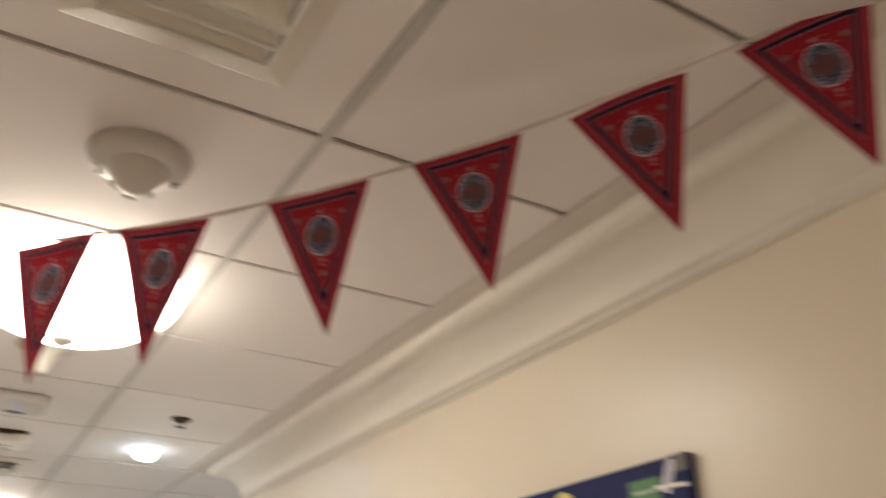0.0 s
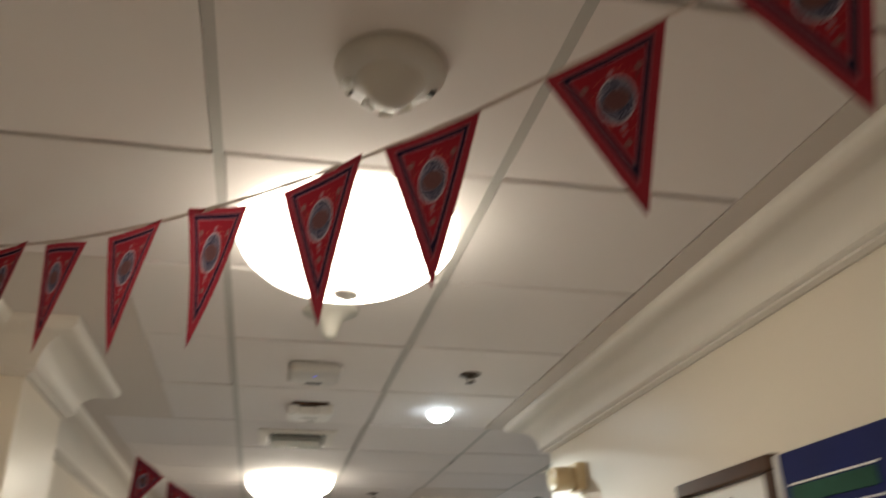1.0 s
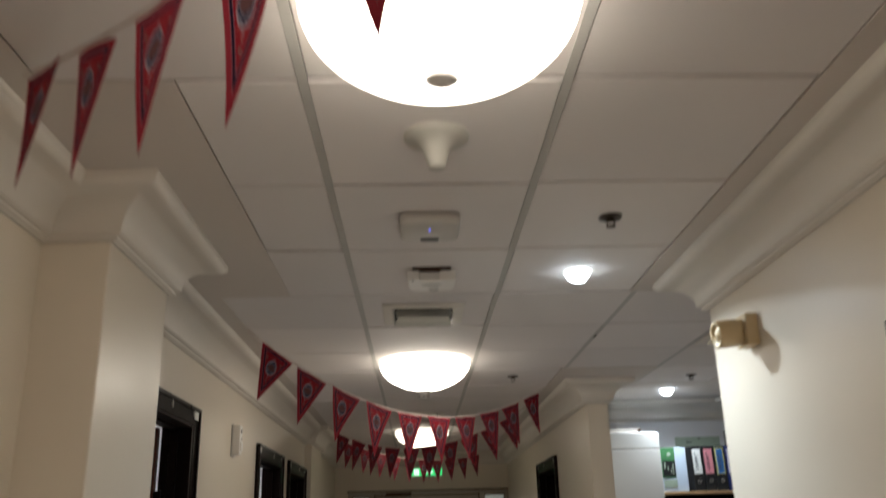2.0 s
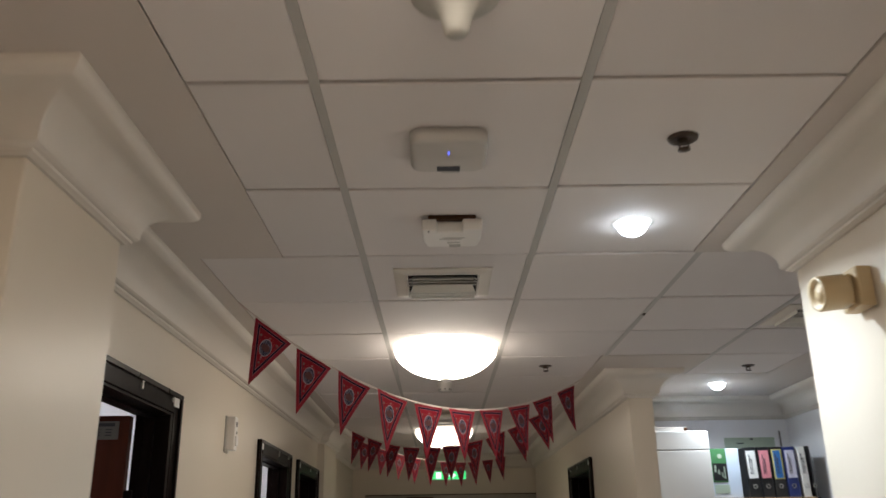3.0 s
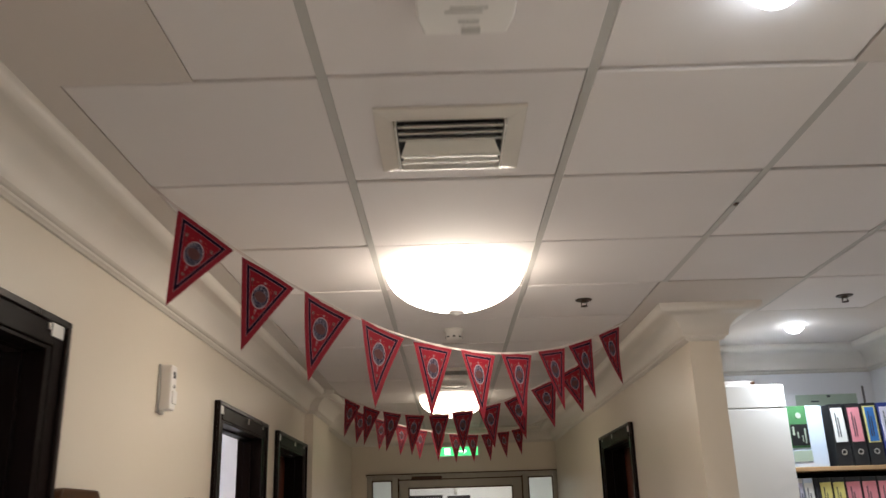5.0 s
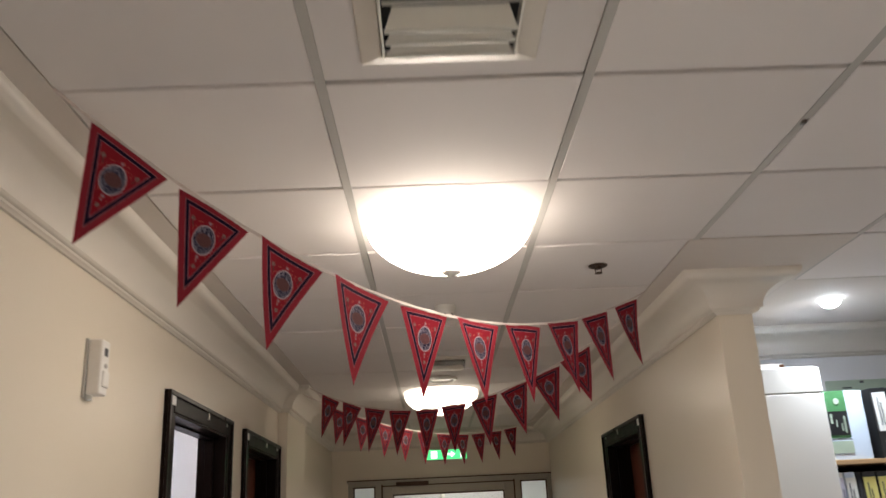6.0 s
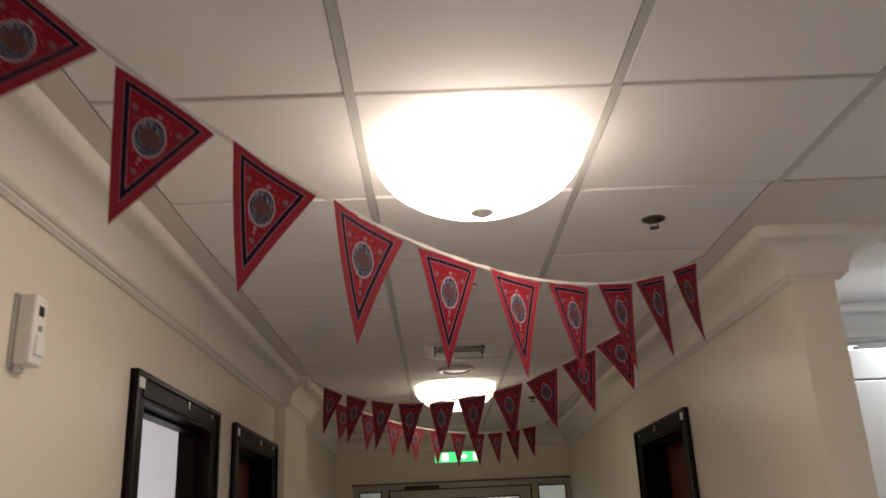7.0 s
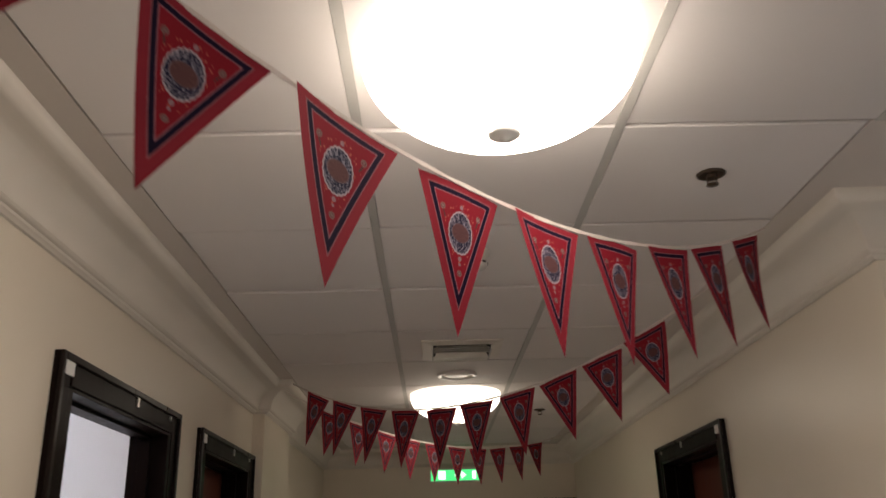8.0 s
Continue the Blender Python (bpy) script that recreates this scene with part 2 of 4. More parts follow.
# ---------------------------------------------------------------- mesh helpers
def link(name, bm, mat, smooth=False):
    me = bpy.data.meshes.new(name)
    bm.normal_update()
    bm.to_mesh(me)
    bm.free()
    for f in me.polygons:
        f.use_smooth = smooth
    me.materials.append(mat)
    return new(name, me)


def part(name, bm, mat, parent, label="", smooth=False):
    ob = link(name, bm, mat, smooth)
    ob.parent = parent
    return tagged(ob, label)


def thing(name, x, y, z, label, category, group="", kind="", rz=0, rx=0, ry=0):
    ob = new(name)
    ob.empty_display_size = 0.05
    ob.matrix_basis = pose(x, y, z, rx, ry, rz)
    return tagged(ob, label, category, group, kind)


def box(x0, x1, y0, y1, z0, z1, bevel=0.0, bm=None, seg=2):
    """A box, with rounded edges where a bevel is given, added to bm."""
    one = bmesh.new()
    bmesh.ops.create_cube(one, size=1)
    for v in one.verts:
        v.co = Vector(((x0 + x1) / 2 + v.co.x * (x1 - x0), (y0 + y1) / 2 + v.co.y * (y1 - y0), (z0 + z1) / 2 + v.co.z * (z1 - z0)))
    if bevel:
        bmesh.ops.bevel(one, geom=one.edges[:], offset=bevel, segments=seg, affect="EDGES", profile=0.5)
    if bm is None:
        return one
    me = bpy.data.meshes.new("piece")
    one.to_mesh(me)
    one.free()
    bm.from_mesh(me)
    bpy.data.meshes.remove(me)
    return bm


def lathe(profile, n=48, bm=None, cx=0, cy=0):
    """A turned body from (radius, height) pairs round the z axis."""
    bm = bm or bmesh.new()
    rings = []
    for r, z in profile:
        if r < 1e-5:
            rings.append([bm.verts.new((cx, cy, z))])
        else:
            rings.append([bm.verts.new((cx + r * math.cos(2 * math.pi * i / n), cy + r * math.sin(2 * math.pi * i / n), z)) for i in range(n)])
    for a, b in zip(rings, rings[1:]):
        for i in range(n):
            j = (i + 1) % n
            if len(a) == 1 and len(b) == 1:
                continue
            if len(a) == 1:
                bm.faces.new((a[0], b[i], b[j]))
            elif len(b) == 1:
                bm.faces.new((a[i], a[j], b[0]))
            else:
                bm.faces.new((a[i], a[j], b[j], b[i]))
    bmesh.ops.recalc_face_normals(bm, faces=bm.faces[:])
    return bm


def rounded_slab(w, h, r, z0, z1, edge=0.006, n=8):
    """A slab with a rounded-rectangle outline and a softened lower rim."""
    def outline(k):
        pts = []
        for sx, sy, a0 in ((1, 1, 0), (-1, 1, 90), (-1, -1, 180), (1, -1, 270)):
            for i in range(n + 1):
                a = radians(a0 + 90 * i / n)
                pts.append((sx * (w / 2 - r) + (r - k) * math.cos(a), sy * (h / 2 - r) + (r - k) * math.sin(a)))
        return pts
    bm = bmesh.new()
    rings = []
    for k, z in ((0, z1), (0, z0 + edge), (edge * 0.3, z0 + edge * 0.3), (edge, z0)):
        rings.append([bm.verts.new((x, y, z)) for x, y in outline(k)])
    for a, b in zip(rings, rings[1:]):
        for i in range(len(a)):
            j = (i + 1) % len(a)
            bm.faces.new((a[i], a[j], b[j], b[i]))
    bm.faces.new(rings[0]), bm.faces.new(rings[-1])
    bmesh.ops.recalc_face_normals(bm, faces=bm.faces[:])
    return bm


# ---------------------------------------------------------------- the shell
CEIL, LEFT, RIGHT, FAR_RIGHT, END, START = 2.6, -1.12, 1.12, 1.13, 10.2, -5.2
ROOM_X, ROOM_Y0, ROOM_Y1 = 2.54, 1.5, 5.86
STUB_Y, COLUMN_Y, THICK = 2.146, 4.74, 0.145


def structure(name, bm, mat, label, category, smooth=False):
    return tagged(link(name, bm, mat, smooth), label, category, "", "structure")


floor = structure("floor", box(-4.2, 4.0, START - 0.3, 14.2, -0.1, 0), FLOOR, "beige vinyl corridor floor", "floor")

DOOR_TOP, CASING = 2.220, 0.082
DOORS_LEFT = ((1.975, 3.058), (4.640, 5.715), (6.027, 7.100))
DOOR_RIGHT = (6.164, 7.301)


def wall_with_doors(x0, x1, y0, y1, doors):
    bm = bmesh.new()
    at = y0
    for a, b in doors:
        a, b = a + CASING, b - CASING
        box(x0, x1, at, a, 0, CEIL + 0.05, bm=bm)
        box(x0, x1, a, b, DOOR_TOP - CASING, CEIL + 0.05, bm=bm)
        at = b
    box(x0, x1, at, y1, 0, CEIL + 0.05, bm=bm)
    return bm


structure("wall_west", wall_with_doors(LEFT - 0.10, LEFT, START, END + 0.2, DOORS_LEFT), WALL, "cream painted corridor wall with three doorways", "wall")
structure("wall_east_near", box(RIGHT, RIGHT + THICK, START, STUB_Y, 0, CEIL + 0.05, 0.004), WALL, "cream painted corridor wall ending at the office opening", "wall")
structure("wall_east_far", wall_with_doors(FAR_RIGHT, FAR_RIGHT + THICK, COLUMN_Y, END + 0.2, (DOOR_RIGHT,)), WALL, "cream painted corridor wall with one doorway", "wall")
structure("wall_south", box(LEFT - 0.2, RIGHT + THICK, START - 0.2, START, 0, CEIL + 0.05), WALL, "cream painted wall closing the corridor", "wall")
structure("wall_office_east", box(ROOM_X, ROOM_X + 0.15, ROOM_Y0 - 0.15, ROOM_Y1 + 0.15, 0, CEIL + 0.05), WHITE_WALL, "white painted office side wall", "wall")
structure("wall_office_north", box(FAR_RIGHT + THICK + 0.004, ROOM_X, ROOM_Y1, ROOM_Y1 + 0.15, 0, CEIL + 0.05), WHITE_WALL, "white painted office back wall", "wall")
structure("wall_office_south", box(RIGHT + THICK, ROOM_X, ROOM_Y0 - 0.15, ROOM_Y0, 0, CEIL + 0.05), WHITE_WALL, "white painted office wall", "wall")
structure("pilaster_west", box(LEFT - 0.01, -0.925, 1.235, 1.80, 0, CEIL + 0.04, 0.005), WALL, "cream painted square pilaster on the corridor wall", "pilaster")
structure("pilaster_west_far", box(LEFT - 0.01, -1.055, 7.104, 7.92, 0, CEIL + 0.04, 0.005), WALL, "cream painted shallow pilaster beside a door", "pilaster")

# ceiling: plain gypsum borders round fields of lay-in tiles
GX = (-0.88, 0.88)
borders = bmesh.new()
for x0, x1, y0, y1 in ((LEFT - 0.1, GX[0], START - 0.1, END + 0.1), (GX[0], -0.585, 0.6, 2.4), (GX[1], RIGHT + 0.1, START - 0.1, ROOM_Y0),
                       (GX[1], ROOM_X + 0.1, ROOM_Y0, 2.4), (2.03, ROOM_X + 0.1, 2.4, ROOM_Y1 + 0.1), (GX[1], 1.5, 4.2, 4.8),
                       (GX[1], 2.03, 4.8, ROOM_Y1 + 0.1), (GX[1], FAR_RIGHT + 0.1, ROOM_Y1 + 0.1, END + 0.1), (GX[0], GX[1], 9.9, END + 0.1)):
    box(x0, x1, y0, y1, CEIL, CEIL + 0.05, bm=borders)
structure("ceiling_border", borders, GYPSUM, "plain beige gypsum ceiling border", "ceiling")


def tile(bm, x0, x1, y0, y1):
    drop = random.uniform(-0.0022, 0.0022)
    rise = [random.uniform(-0.0008, 0.0008) for _ in range(4)]
    rings = []
    for k, z in ((0, CEIL + 0.03), (0, CEIL + 0.005), (0.003, CEIL + 0.0015)):
        rings.append([bm.verts.new((x, y, z + drop + r)) for (x, y), r in zip(((x0 + k, y0 + k), (x1 - k, y0 + k), (x1 - k, y1 - k), (x0 + k, y1 - k)), rise)])
    for a, b in zip(rings, rings[1:]):
        for i in range(4):
            j = (i + 1) % 4
            bm.faces.new((a[i], b[i], b[j], a[j]))
    bm.faces.new(rings[-1][::-1])


tiles, bars = bmesh.new(), bmesh.new()
COL, ROW, RIM = 0.0104, 0.0064, 0.0018
for k in range(-9, 17):
    y0, y1 = 0.6 * k, 0.6 * k + 0.6
    if y1 > 9.95:
        y1 = 9.9
    left = -0.585 if 1 <= k <= 3 else GX[0]
    cells = [(left + RIM, -0.3 - COL), (-0.3 + COL, 0.3 - COL), (0.3 + COL, (0.9 - COL) if 4 <= k <= 6 else GX[1] - RIM)]
    if 4 <= k <= 6:
        cells += [(0.9 + COL, 1.5 - COL), (1.5 + COL, 2.03 - RIM)]
    if k == 7:
        cells.append((1.5 + COL, 2.03 - RIM))
    for a, b in cells:
        j = [random.uniform(-0.0018, 0.0018) for _ in range(4)]
        tile(tiles, a + j[0], b + j[1], y0 + ROW + j[2] * 0.8, y1 - ROW + j[3] * 0.8)
bmesh.ops.recalc_face_normals(tiles, faces=tiles.faces[:])
structure("ceiling", tiles, TILE, "off-white square lay-in ceiling tiles, slightly uneven", "ceiling")
for x, y0, y1 in ((-0.3, -5.4, 9.9), (0.3, -5.4, 9.9), (0.9, 2.4, 4.2), (1.5, 2.4, 4.8)):
    box(x - 0.0112, x + 0.0112, y0, y1, CEIL + 0.0004, CEIL + 0.02, bm=bars)
structure("ceiling_bars", bars, GRID, "grey metal ceiling grid bars", "ceiling grid")
# Coloured dark for the shade that such shallow joints don't get.
structure("ceiling_backing", box(LEFT - 0.3, ROOM_X + 0.3, START - 0.3, END + 0.3, CEIL + 0.012, CEIL + 0.03), GAP, "dark plate standing for the shade in the tile joints", "ceiling grid")

# plaster cornice swept along the wall tops
ARC = [(0.038 + 0.104 * (1 - math.sin(radians(a))), 0.038 + 0.094 * (1 - math.cos(radians(a)))) for a in range(0, 91, 9)]
PROFILE = [(0.168, 0.0), (0.168, 0.012), (0.1665, 0.019), (0.162, 0.026), (0.154, 0.032), (0.145, 0.037)] + ARC + [(0.034, 0.136), (0.030, 0.140), (0.024, 0.142), (0.022, 0.148), (0.013, 0.152), (0.010, 0.155), (-0.02, 0.155)]


def cornice(path):
    """Sweeps the profile along wall corners, the space lying on the left of the way, with mitred corners."""
    bm = bmesh.new()
    cuts = []
    for i, p in enumerate(path):
        p = Vector(p)
        before = (p - Vector(path[i - 1])).normalized() if i else None
        after = (Vector(path[i + 1]) - p).normalized() if i + 1 < len(path) else None
        before, after = before or after, after or before
        n0, n1 = Vector((-before.y, before.x)), Vector((-after.y, after.x))
        side = (n0 + n1) / (1 + n0.dot(n1))
        cuts.append([bm.verts.new((p.x + side.x * q, p.y + side.y * q, CEIL - d)) for q, d in PROFILE])
    for a, b in zip(cuts, cuts[1:]):
        for i in range(len(PROFILE) - 1):
            bm.faces.new((a[i], b[i], b[i + 1], a[i + 1]))
    bmesh.ops.recalc_face_normals(bm, faces=bm.faces[:])
    return bm


def cornice_run(name, path):
    ob = structure(name, cornice(path), PLASTER, "cream plaster cove cornice with beaded lower edge", "cornice", True)
    ob.data.set_sharp_from_angle(angle=radians(28))
    return ob


cornice_run("cornice_west", [(LEFT, END), (LEFT, 7.92), (-1.055, 7.92), (-1.055, 7.104), (LEFT, 7.104), (LEFT, 1.80), (-0.925, 1.80), (-0.925, 1.235), (LEFT, 1.235), (LEFT, START)])
cornice_run("cornice_east", [(RIGHT, START), (RIGHT, STUB_Y), (RIGHT + THICK, STUB_Y), (RIGHT + THICK, ROOM_Y0), (ROOM_X, ROOM_Y0), (ROOM_X, ROOM_Y1), (FAR_RIGHT + THICK, ROOM_Y1),
                             (FAR_RIGHT + THICK, COLUMN_Y), (FAR_RIGHT, COLUMN_Y), (FAR_RIGHT, END), (LEFT, END)])


# ---------------------------------------------------------------- rooms behind the doors
def room_shell(name, x0, x1, y0, y1, label, top=2.75, skip=""):
    bm = bmesh.new()
    t = 0.08
    if "w" not in skip:
        box(x0 - t, x0, y0 - t, y1 + t, 0, top, bm=bm)
    if "e" not in skip:
        box(x1, x1 + t, y0 - t, y1 + t, 0, top, bm=bm)
    if "s" not in skip:
        box(x0, x1, y0 - t, y0, 0, top, bm=bm)
    if "n" not in skip:
        box(x0, x1, y1, y1 + t, 0, top, bm=bm)
    structure("wall_" + name, bm, WHITE_WALL, label, "wall")
    structure("ceiling_" + name, box(x0 - t, x1 + t, y0 - t, y1 + t, top, top + 0.06), WHITE_WALL, "white painted room ceiling", "ceiling")


def ceiling_panel(x, y, z, w, h, mat):
    lamp = thing("ceiling_panel_light", x, y, z, "white square flush ceiling light, switched on", "ceiling light", "room lights")
    rim = bmesh.new()
    for a, b, c, d in ((-w / 2, w / 2, -h / 2, -h / 2 + 0.02), (-w / 2, w / 2, h / 2 - 0.02, h / 2), (-w / 2, -w / 2 + 0.02, -h / 2 + 0.02, h / 2 - 0.02), (w / 2 - 0.02, w / 2, -h / 2 + 0.02, h / 2 - 0.02)):
        box(a, b, c, d, -0.04, 0, bm=rim)
    part("frame", rim, PLASTIC, lamp)
    part("diffuser", box(-w / 2 + 0.02, w / 2 - 0.02, -h / 2 + 0.02, h / 2 - 0.02, -0.03, -0.01), mat, lamp, "glowing white diffuser")
    return lamp


BACK = LEFT - 0.10
room_shell("ward_a", -3.6, BACK, 0.9, 4.1, "white painted wall of a bright side room", skip="e")
room_shell("ward_b", -3.4, BACK, 4.3, 5.86, "white painted wall of a bright side room", skip="e")
room_shell("store_west", -2.8, BACK, 6.02, 8.0, "white painted wall of an unlit side room", skip="e")
room_shell("store_east", FAR_RIGHT + THICK, 3.0, 6.15, 8.2, "white painted wall of an unlit side room", skip="w")
room_shell("beyond", -1.9, 1.9, END + 0.2, 13.6, "white painted wall of the room past the glazed door", skip="s")
ceiling_panel(-2.55, 3.5, 2.75, 0.6, 0.6, PANEL)
ceiling_panel(-2.4, 4.95, 2.75, 0.6, 0.6, PANEL)
ceiling_panel(0.3, 12.0, 2.75, 0.6, 1.2, BACK_PANEL)


# ---------------------------------------------------------------- doors
def door(name, x, y0, y1, into, label, leaf_turn, sign=False, depth=0.125, far_sticker=False, near_hinge=False):
    """A doorway with dark casing on the corridor face at x. into: -1 or 1, the way the room lies. The leaf hangs on the far jamb."""
    d = thing(name, x, (y0 + y1) / 2, 0, label, "door", "", "structure")
    w, top, c = (y1 - y0) / 2, DOOR_TOP, CASING
    face = -into * 0.016

    def slab(nm, a, b, p, q, z0, z1, mat=DARK_WOOD, bevel=0.004, lab="", parent=None):
        return part(nm, box(min(a, b), max(a, b), p, q, z0, z1, bevel), mat, parent or d, lab)

    slab("casing_board", face, 0.004 * into, -w, -w + c, 0, top - 0.0)
    slab("casing_board", face, 0.004 * into, w - c, w, 0, top - 0.0)
    slab("casing_board", face * 1.15, 0.004 * into, -w + c + 0.001, w - c - 0.001, top - c, top)
    # raised outer moulding of the casing
    slab("casing_bead", face * 1.7, face * 0.98, -w, -w + 0.020, 0, top, BEAD_WOOD, 0.003)
    slab("casing_bead", face * 1.7, face * 0.98, w - 0.020, w, 0, top, BEAD_WOOD, 0.003)
    slab("casing_bead", face * 1.7, face * 1.13, -w + 0.0205, w - 0.0205, top - 0.020, top, BEAD_WOOD, 0.003)
    # jamb lining with stop
    slab("jamb", face * 0.85, depth * into, -w + c + 0.0005, -w + c + 0.030, 0, top - c - 0.0005, bevel=0.001)
    slab("jamb", face * 0.85, depth * into, w - c - 0.030, w - c - 0.0005, 0, top - c - 0.0005, bevel=0.001)
    slab("head_lining", face * 0.85, depth * into, -w + c + 0.0302, w - c - 0.0302, top - c - 0.010, top - c - 0.0005, bevel=0.001)
    slab("door_stop", 0.045 * into, 0.085 * into, -w + c + 0.0305, -w + c + 0.045, 0, top - c - 0.011, bevel=0.001)
    slab("door_stop", 0.045 * into, 0.085 * into, w - c - 0.045, w - c - 0.0305, 0, top - c - 0.011, bevel=0.001)
    slab("door_stop", 0.045 * into, 0.085 * into, -w + c + 0.0455, w - c - 0.0455, top - c - 0.020, top - c - 0.0105, bevel=0.001)
    # leaf, swung into the room
    lw = (y1 - y0) - 2 * c - 0.07
    leaf = part("leaf", box(-0.02, 0.02, -lw, 0, 0.01, top - c - 0.014, 0.003), LEAF_WOOD, d, "red-brown wooden door leaf standing open" if leaf_turn else "red-brown wooden door leaf, shut")
    leaf.matrix_basis = pose((depth + 0.012) * into, w - c - 0.036, 0, rz=leaf_turn * into)
    if near_hinge:
        leaf.matrix_basis = pose((depth + 0.012) * into, -w + c + 0.036, 0, rz=180 - leaf_turn * into)
    lever = box(-0.075, -0.055, -lw + 0.05, -lw + 0.17, 0.99, 1.01, 0.004)
    box(-0.075, -0.02, -lw + 0.05, -lw + 0.07, 0.99, 1.01, 0.003, bm=lever)
    box(-0.028, -0.019, -lw + 0.035, -lw + 0.085, 0.90, 1.10, 0.003, bm=lever)
    part("handle", lever, STEEL, leaf, "steel lever handle")
    for z in (0.22, 1.02, 1.74):
        part("hinge", box(-0.023, 0.015, -0.002, 0.030, z, z + 0.10, 0.003), DARK_WOOD, leaf)
    if sign:
        lt = top - c - 0.014
        # Paper greyed down: the shade it hangs in is in its colour.
        part("notice", box(0.0205, 0.0225, -lw * 0.33, -0.040, lt - 0.092, lt - 0.022), NOTICE, leaf, "notice sheet greyed for shade, with a dark heading bar")
        head = box(0.0227, 0.0237, -lw * 0.31, -0.056, lt - 0.042, lt - 0.029)
        for k in range(3):
            for j in range(4):
                box(0.0227, 0.0237, -0.090 - 0.045 * j, -0.066 - 0.045 * j, lt - 0.056 - 0.011 * k, lt - 0.052 - 0.011 * k, bm=head)
        part("notice_print", head, INK, leaf)
    # small fittings on the head of the casing
    part("sticker", box(min(face * 1.4, face * 1.15), max(face * 1.4, face * 1.15), *((w - 0.105, w - 0.040) if far_sticker else (-w + 0.03, -w + 0.085)), top - 0.056, top - 0.012), PAPER, d, "small white label on the frame")
    clip = box(min(face * 1.5, face * 1.15), max(face * 1.5, face * 1.15), 0.05, 0.066, top - 0.050, top - 0.016)
    box(min(face * 1.5, face * 1.15), max(face * 1.5, face * 1.15), w - 0.13, w - 0.12, top - 0.042, top - 0.026, bm=clip)
    part("clip", clip, STEEL, d, "small metal clips")
    return d


door("door_1", LEFT, *DOORS_LEFT[0], -1, "black-brown framed doorway with red-brown leaf standing open", 88, True, far_sticker=True)
door("door_2", LEFT, *DOORS_LEFT[1], -1, "black-brown framed doorway open to a bright white room", 96, near_hinge=True)
door("door_3", LEFT, *DOORS_LEFT[2], -1, "black-brown framed doorway with its red-brown leaf shut", 0)
door("door_4", FAR_RIGHT, *DOOR_RIGHT, 1, "black-brown framed doorway with its red-brown leaf shut", 0, depth=THICK)


# ---------------------------------------------------------------- the glazed end of the corridor
def end_screen():
    """Wall at the end with a glazed aluminium door between two frosted side lights."""
    top, l, r = 2.125, -0.95, 1.125
    bm = bmesh.new()
    box(LEFT - 0.1, l, END, END + 0.15, 0, CEIL + 0.05, bm=bm)
    box(l, FAR_RIGHT + 0.1, END, END + 0.15, top, CEIL + 0.05, bm=bm)
    structure("wall_north", bm, WALL, "cream painted end wall round a glazed door", "wall")
    s = thing("door_5", 0, END, 0, "grey aluminium glazed door with frosted side lights", "door", "", "structure")
    for a, b in ((l, l + 0.05), (-0.675, -0.600), (0.735, 0.805), (r - 0.045, r)):
        part("post", box(a, b, -0.015, 0.06, 0, top, 0.004), ALUMINIUM, s)
    for a, b in ((l + 0.0505, -0.6755), (-0.5995, 0.7345), (0.8055, r - 0.0455)):
        part("head_rail", box(a, b, -0.013, 0.058, top - 0.045, top, 0.004), ALUMINIUM, s)
    part("top_trim", box(l - 0.012, r, -0.028, -0.0155, top - 0.010, top + 0.010, 0.003), ALUMINIUM, s)
    # Dark strip put in for the line of shade above the frame.
    part("shadow_gap", box(l - 0.012, r, -0.024, -0.0005, top + 0.0105, top + 0.022), FRAME_WOOD, s, "dark strip standing for the shadow line over the frame")
    for a, b in ((l + 0.051, -0.676), (0.806, r - 0.046)):
        for p, q in ((a, a + 0.012), (b - 0.012, b)):
            part("gasket", box(p, q, 0.004, 0.0195, 0.02, top - 0.058), FRAME_WOOD, s, "dark rubber gasket")
        part("gasket", box(a, b, 0.004, 0.0195, top - 0.0575, top - 0.0455), FRAME_WOOD, s, "dark rubber gasket")
    for p, q in ((-0.6135, -0.5985), (0.7335, 0.7485)):
        part("seal", box(p, q, -0.0185, -0.0152, 0.02, top - 0.030), FRAME_WOOD, s, "dark door seal")
    part("seal", box(-0.598, 0.733, -0.0165, -0.0132, top - 0.052, top - 0.0405), FRAME_WOOD, s, "dark door seal")
    part("closer", box(-0.46, -0.13, -0.075, -0.014, top - 0.052, top - 0.012, 0.008), FRAME_WOOD, s, "slim dark brown door closer")
    for a, b in ((l + 0.051, -0.676), (0.806, r - 0.046)):
        part("pane", box(a, b, 0.02, 0.028, 0.02, top - 0.046), FROST, s, "frosted pale glass")
    leaf = part("leaf", box(-0.598, -0.500, 0.0, 0.045, 0.02, top - 0.048, 0.004), ALUMINIUM, s, "grey aluminium door leaf")
    part("stile", box(0.640, 0.733, 0.0, 0.045, 0.02, top - 0.048, 0.004), ALUMINIUM, leaf)
    part("rail", box(-0.4995, 0.6395, 0.001, 0.044, top - 0.130, top - 0.048, 0.004), ALUMINIUM, leaf)
    part("rail", box(-0.4995, 0.6395, 0.001, 0.044, 0.02, 0.25, 0.004), ALUMINIUM, leaf)
    pane = part("pane", box(-0.4993, 0.6393, 0.018, 0.026, 0.2505, top - 0.1305), GLASS, leaf, "clear glass")
    pane.visible_shadow = False
    for p, q in ((-0.4993, -0.486), (0.626, 0.6393)):
        part("gasket", box(p, q, 0.004, 0.0175, 0.2505, top - 0.1305), FRAME_WOOD, leaf, "dark rubber gasket")
    part("gasket", box(-0.4855, 0.6255, 0.004, 0.0175, top - 0.1435, top - 0.1305), FRAME_WOOD, leaf, "dark rubber gasket")


end_screen()

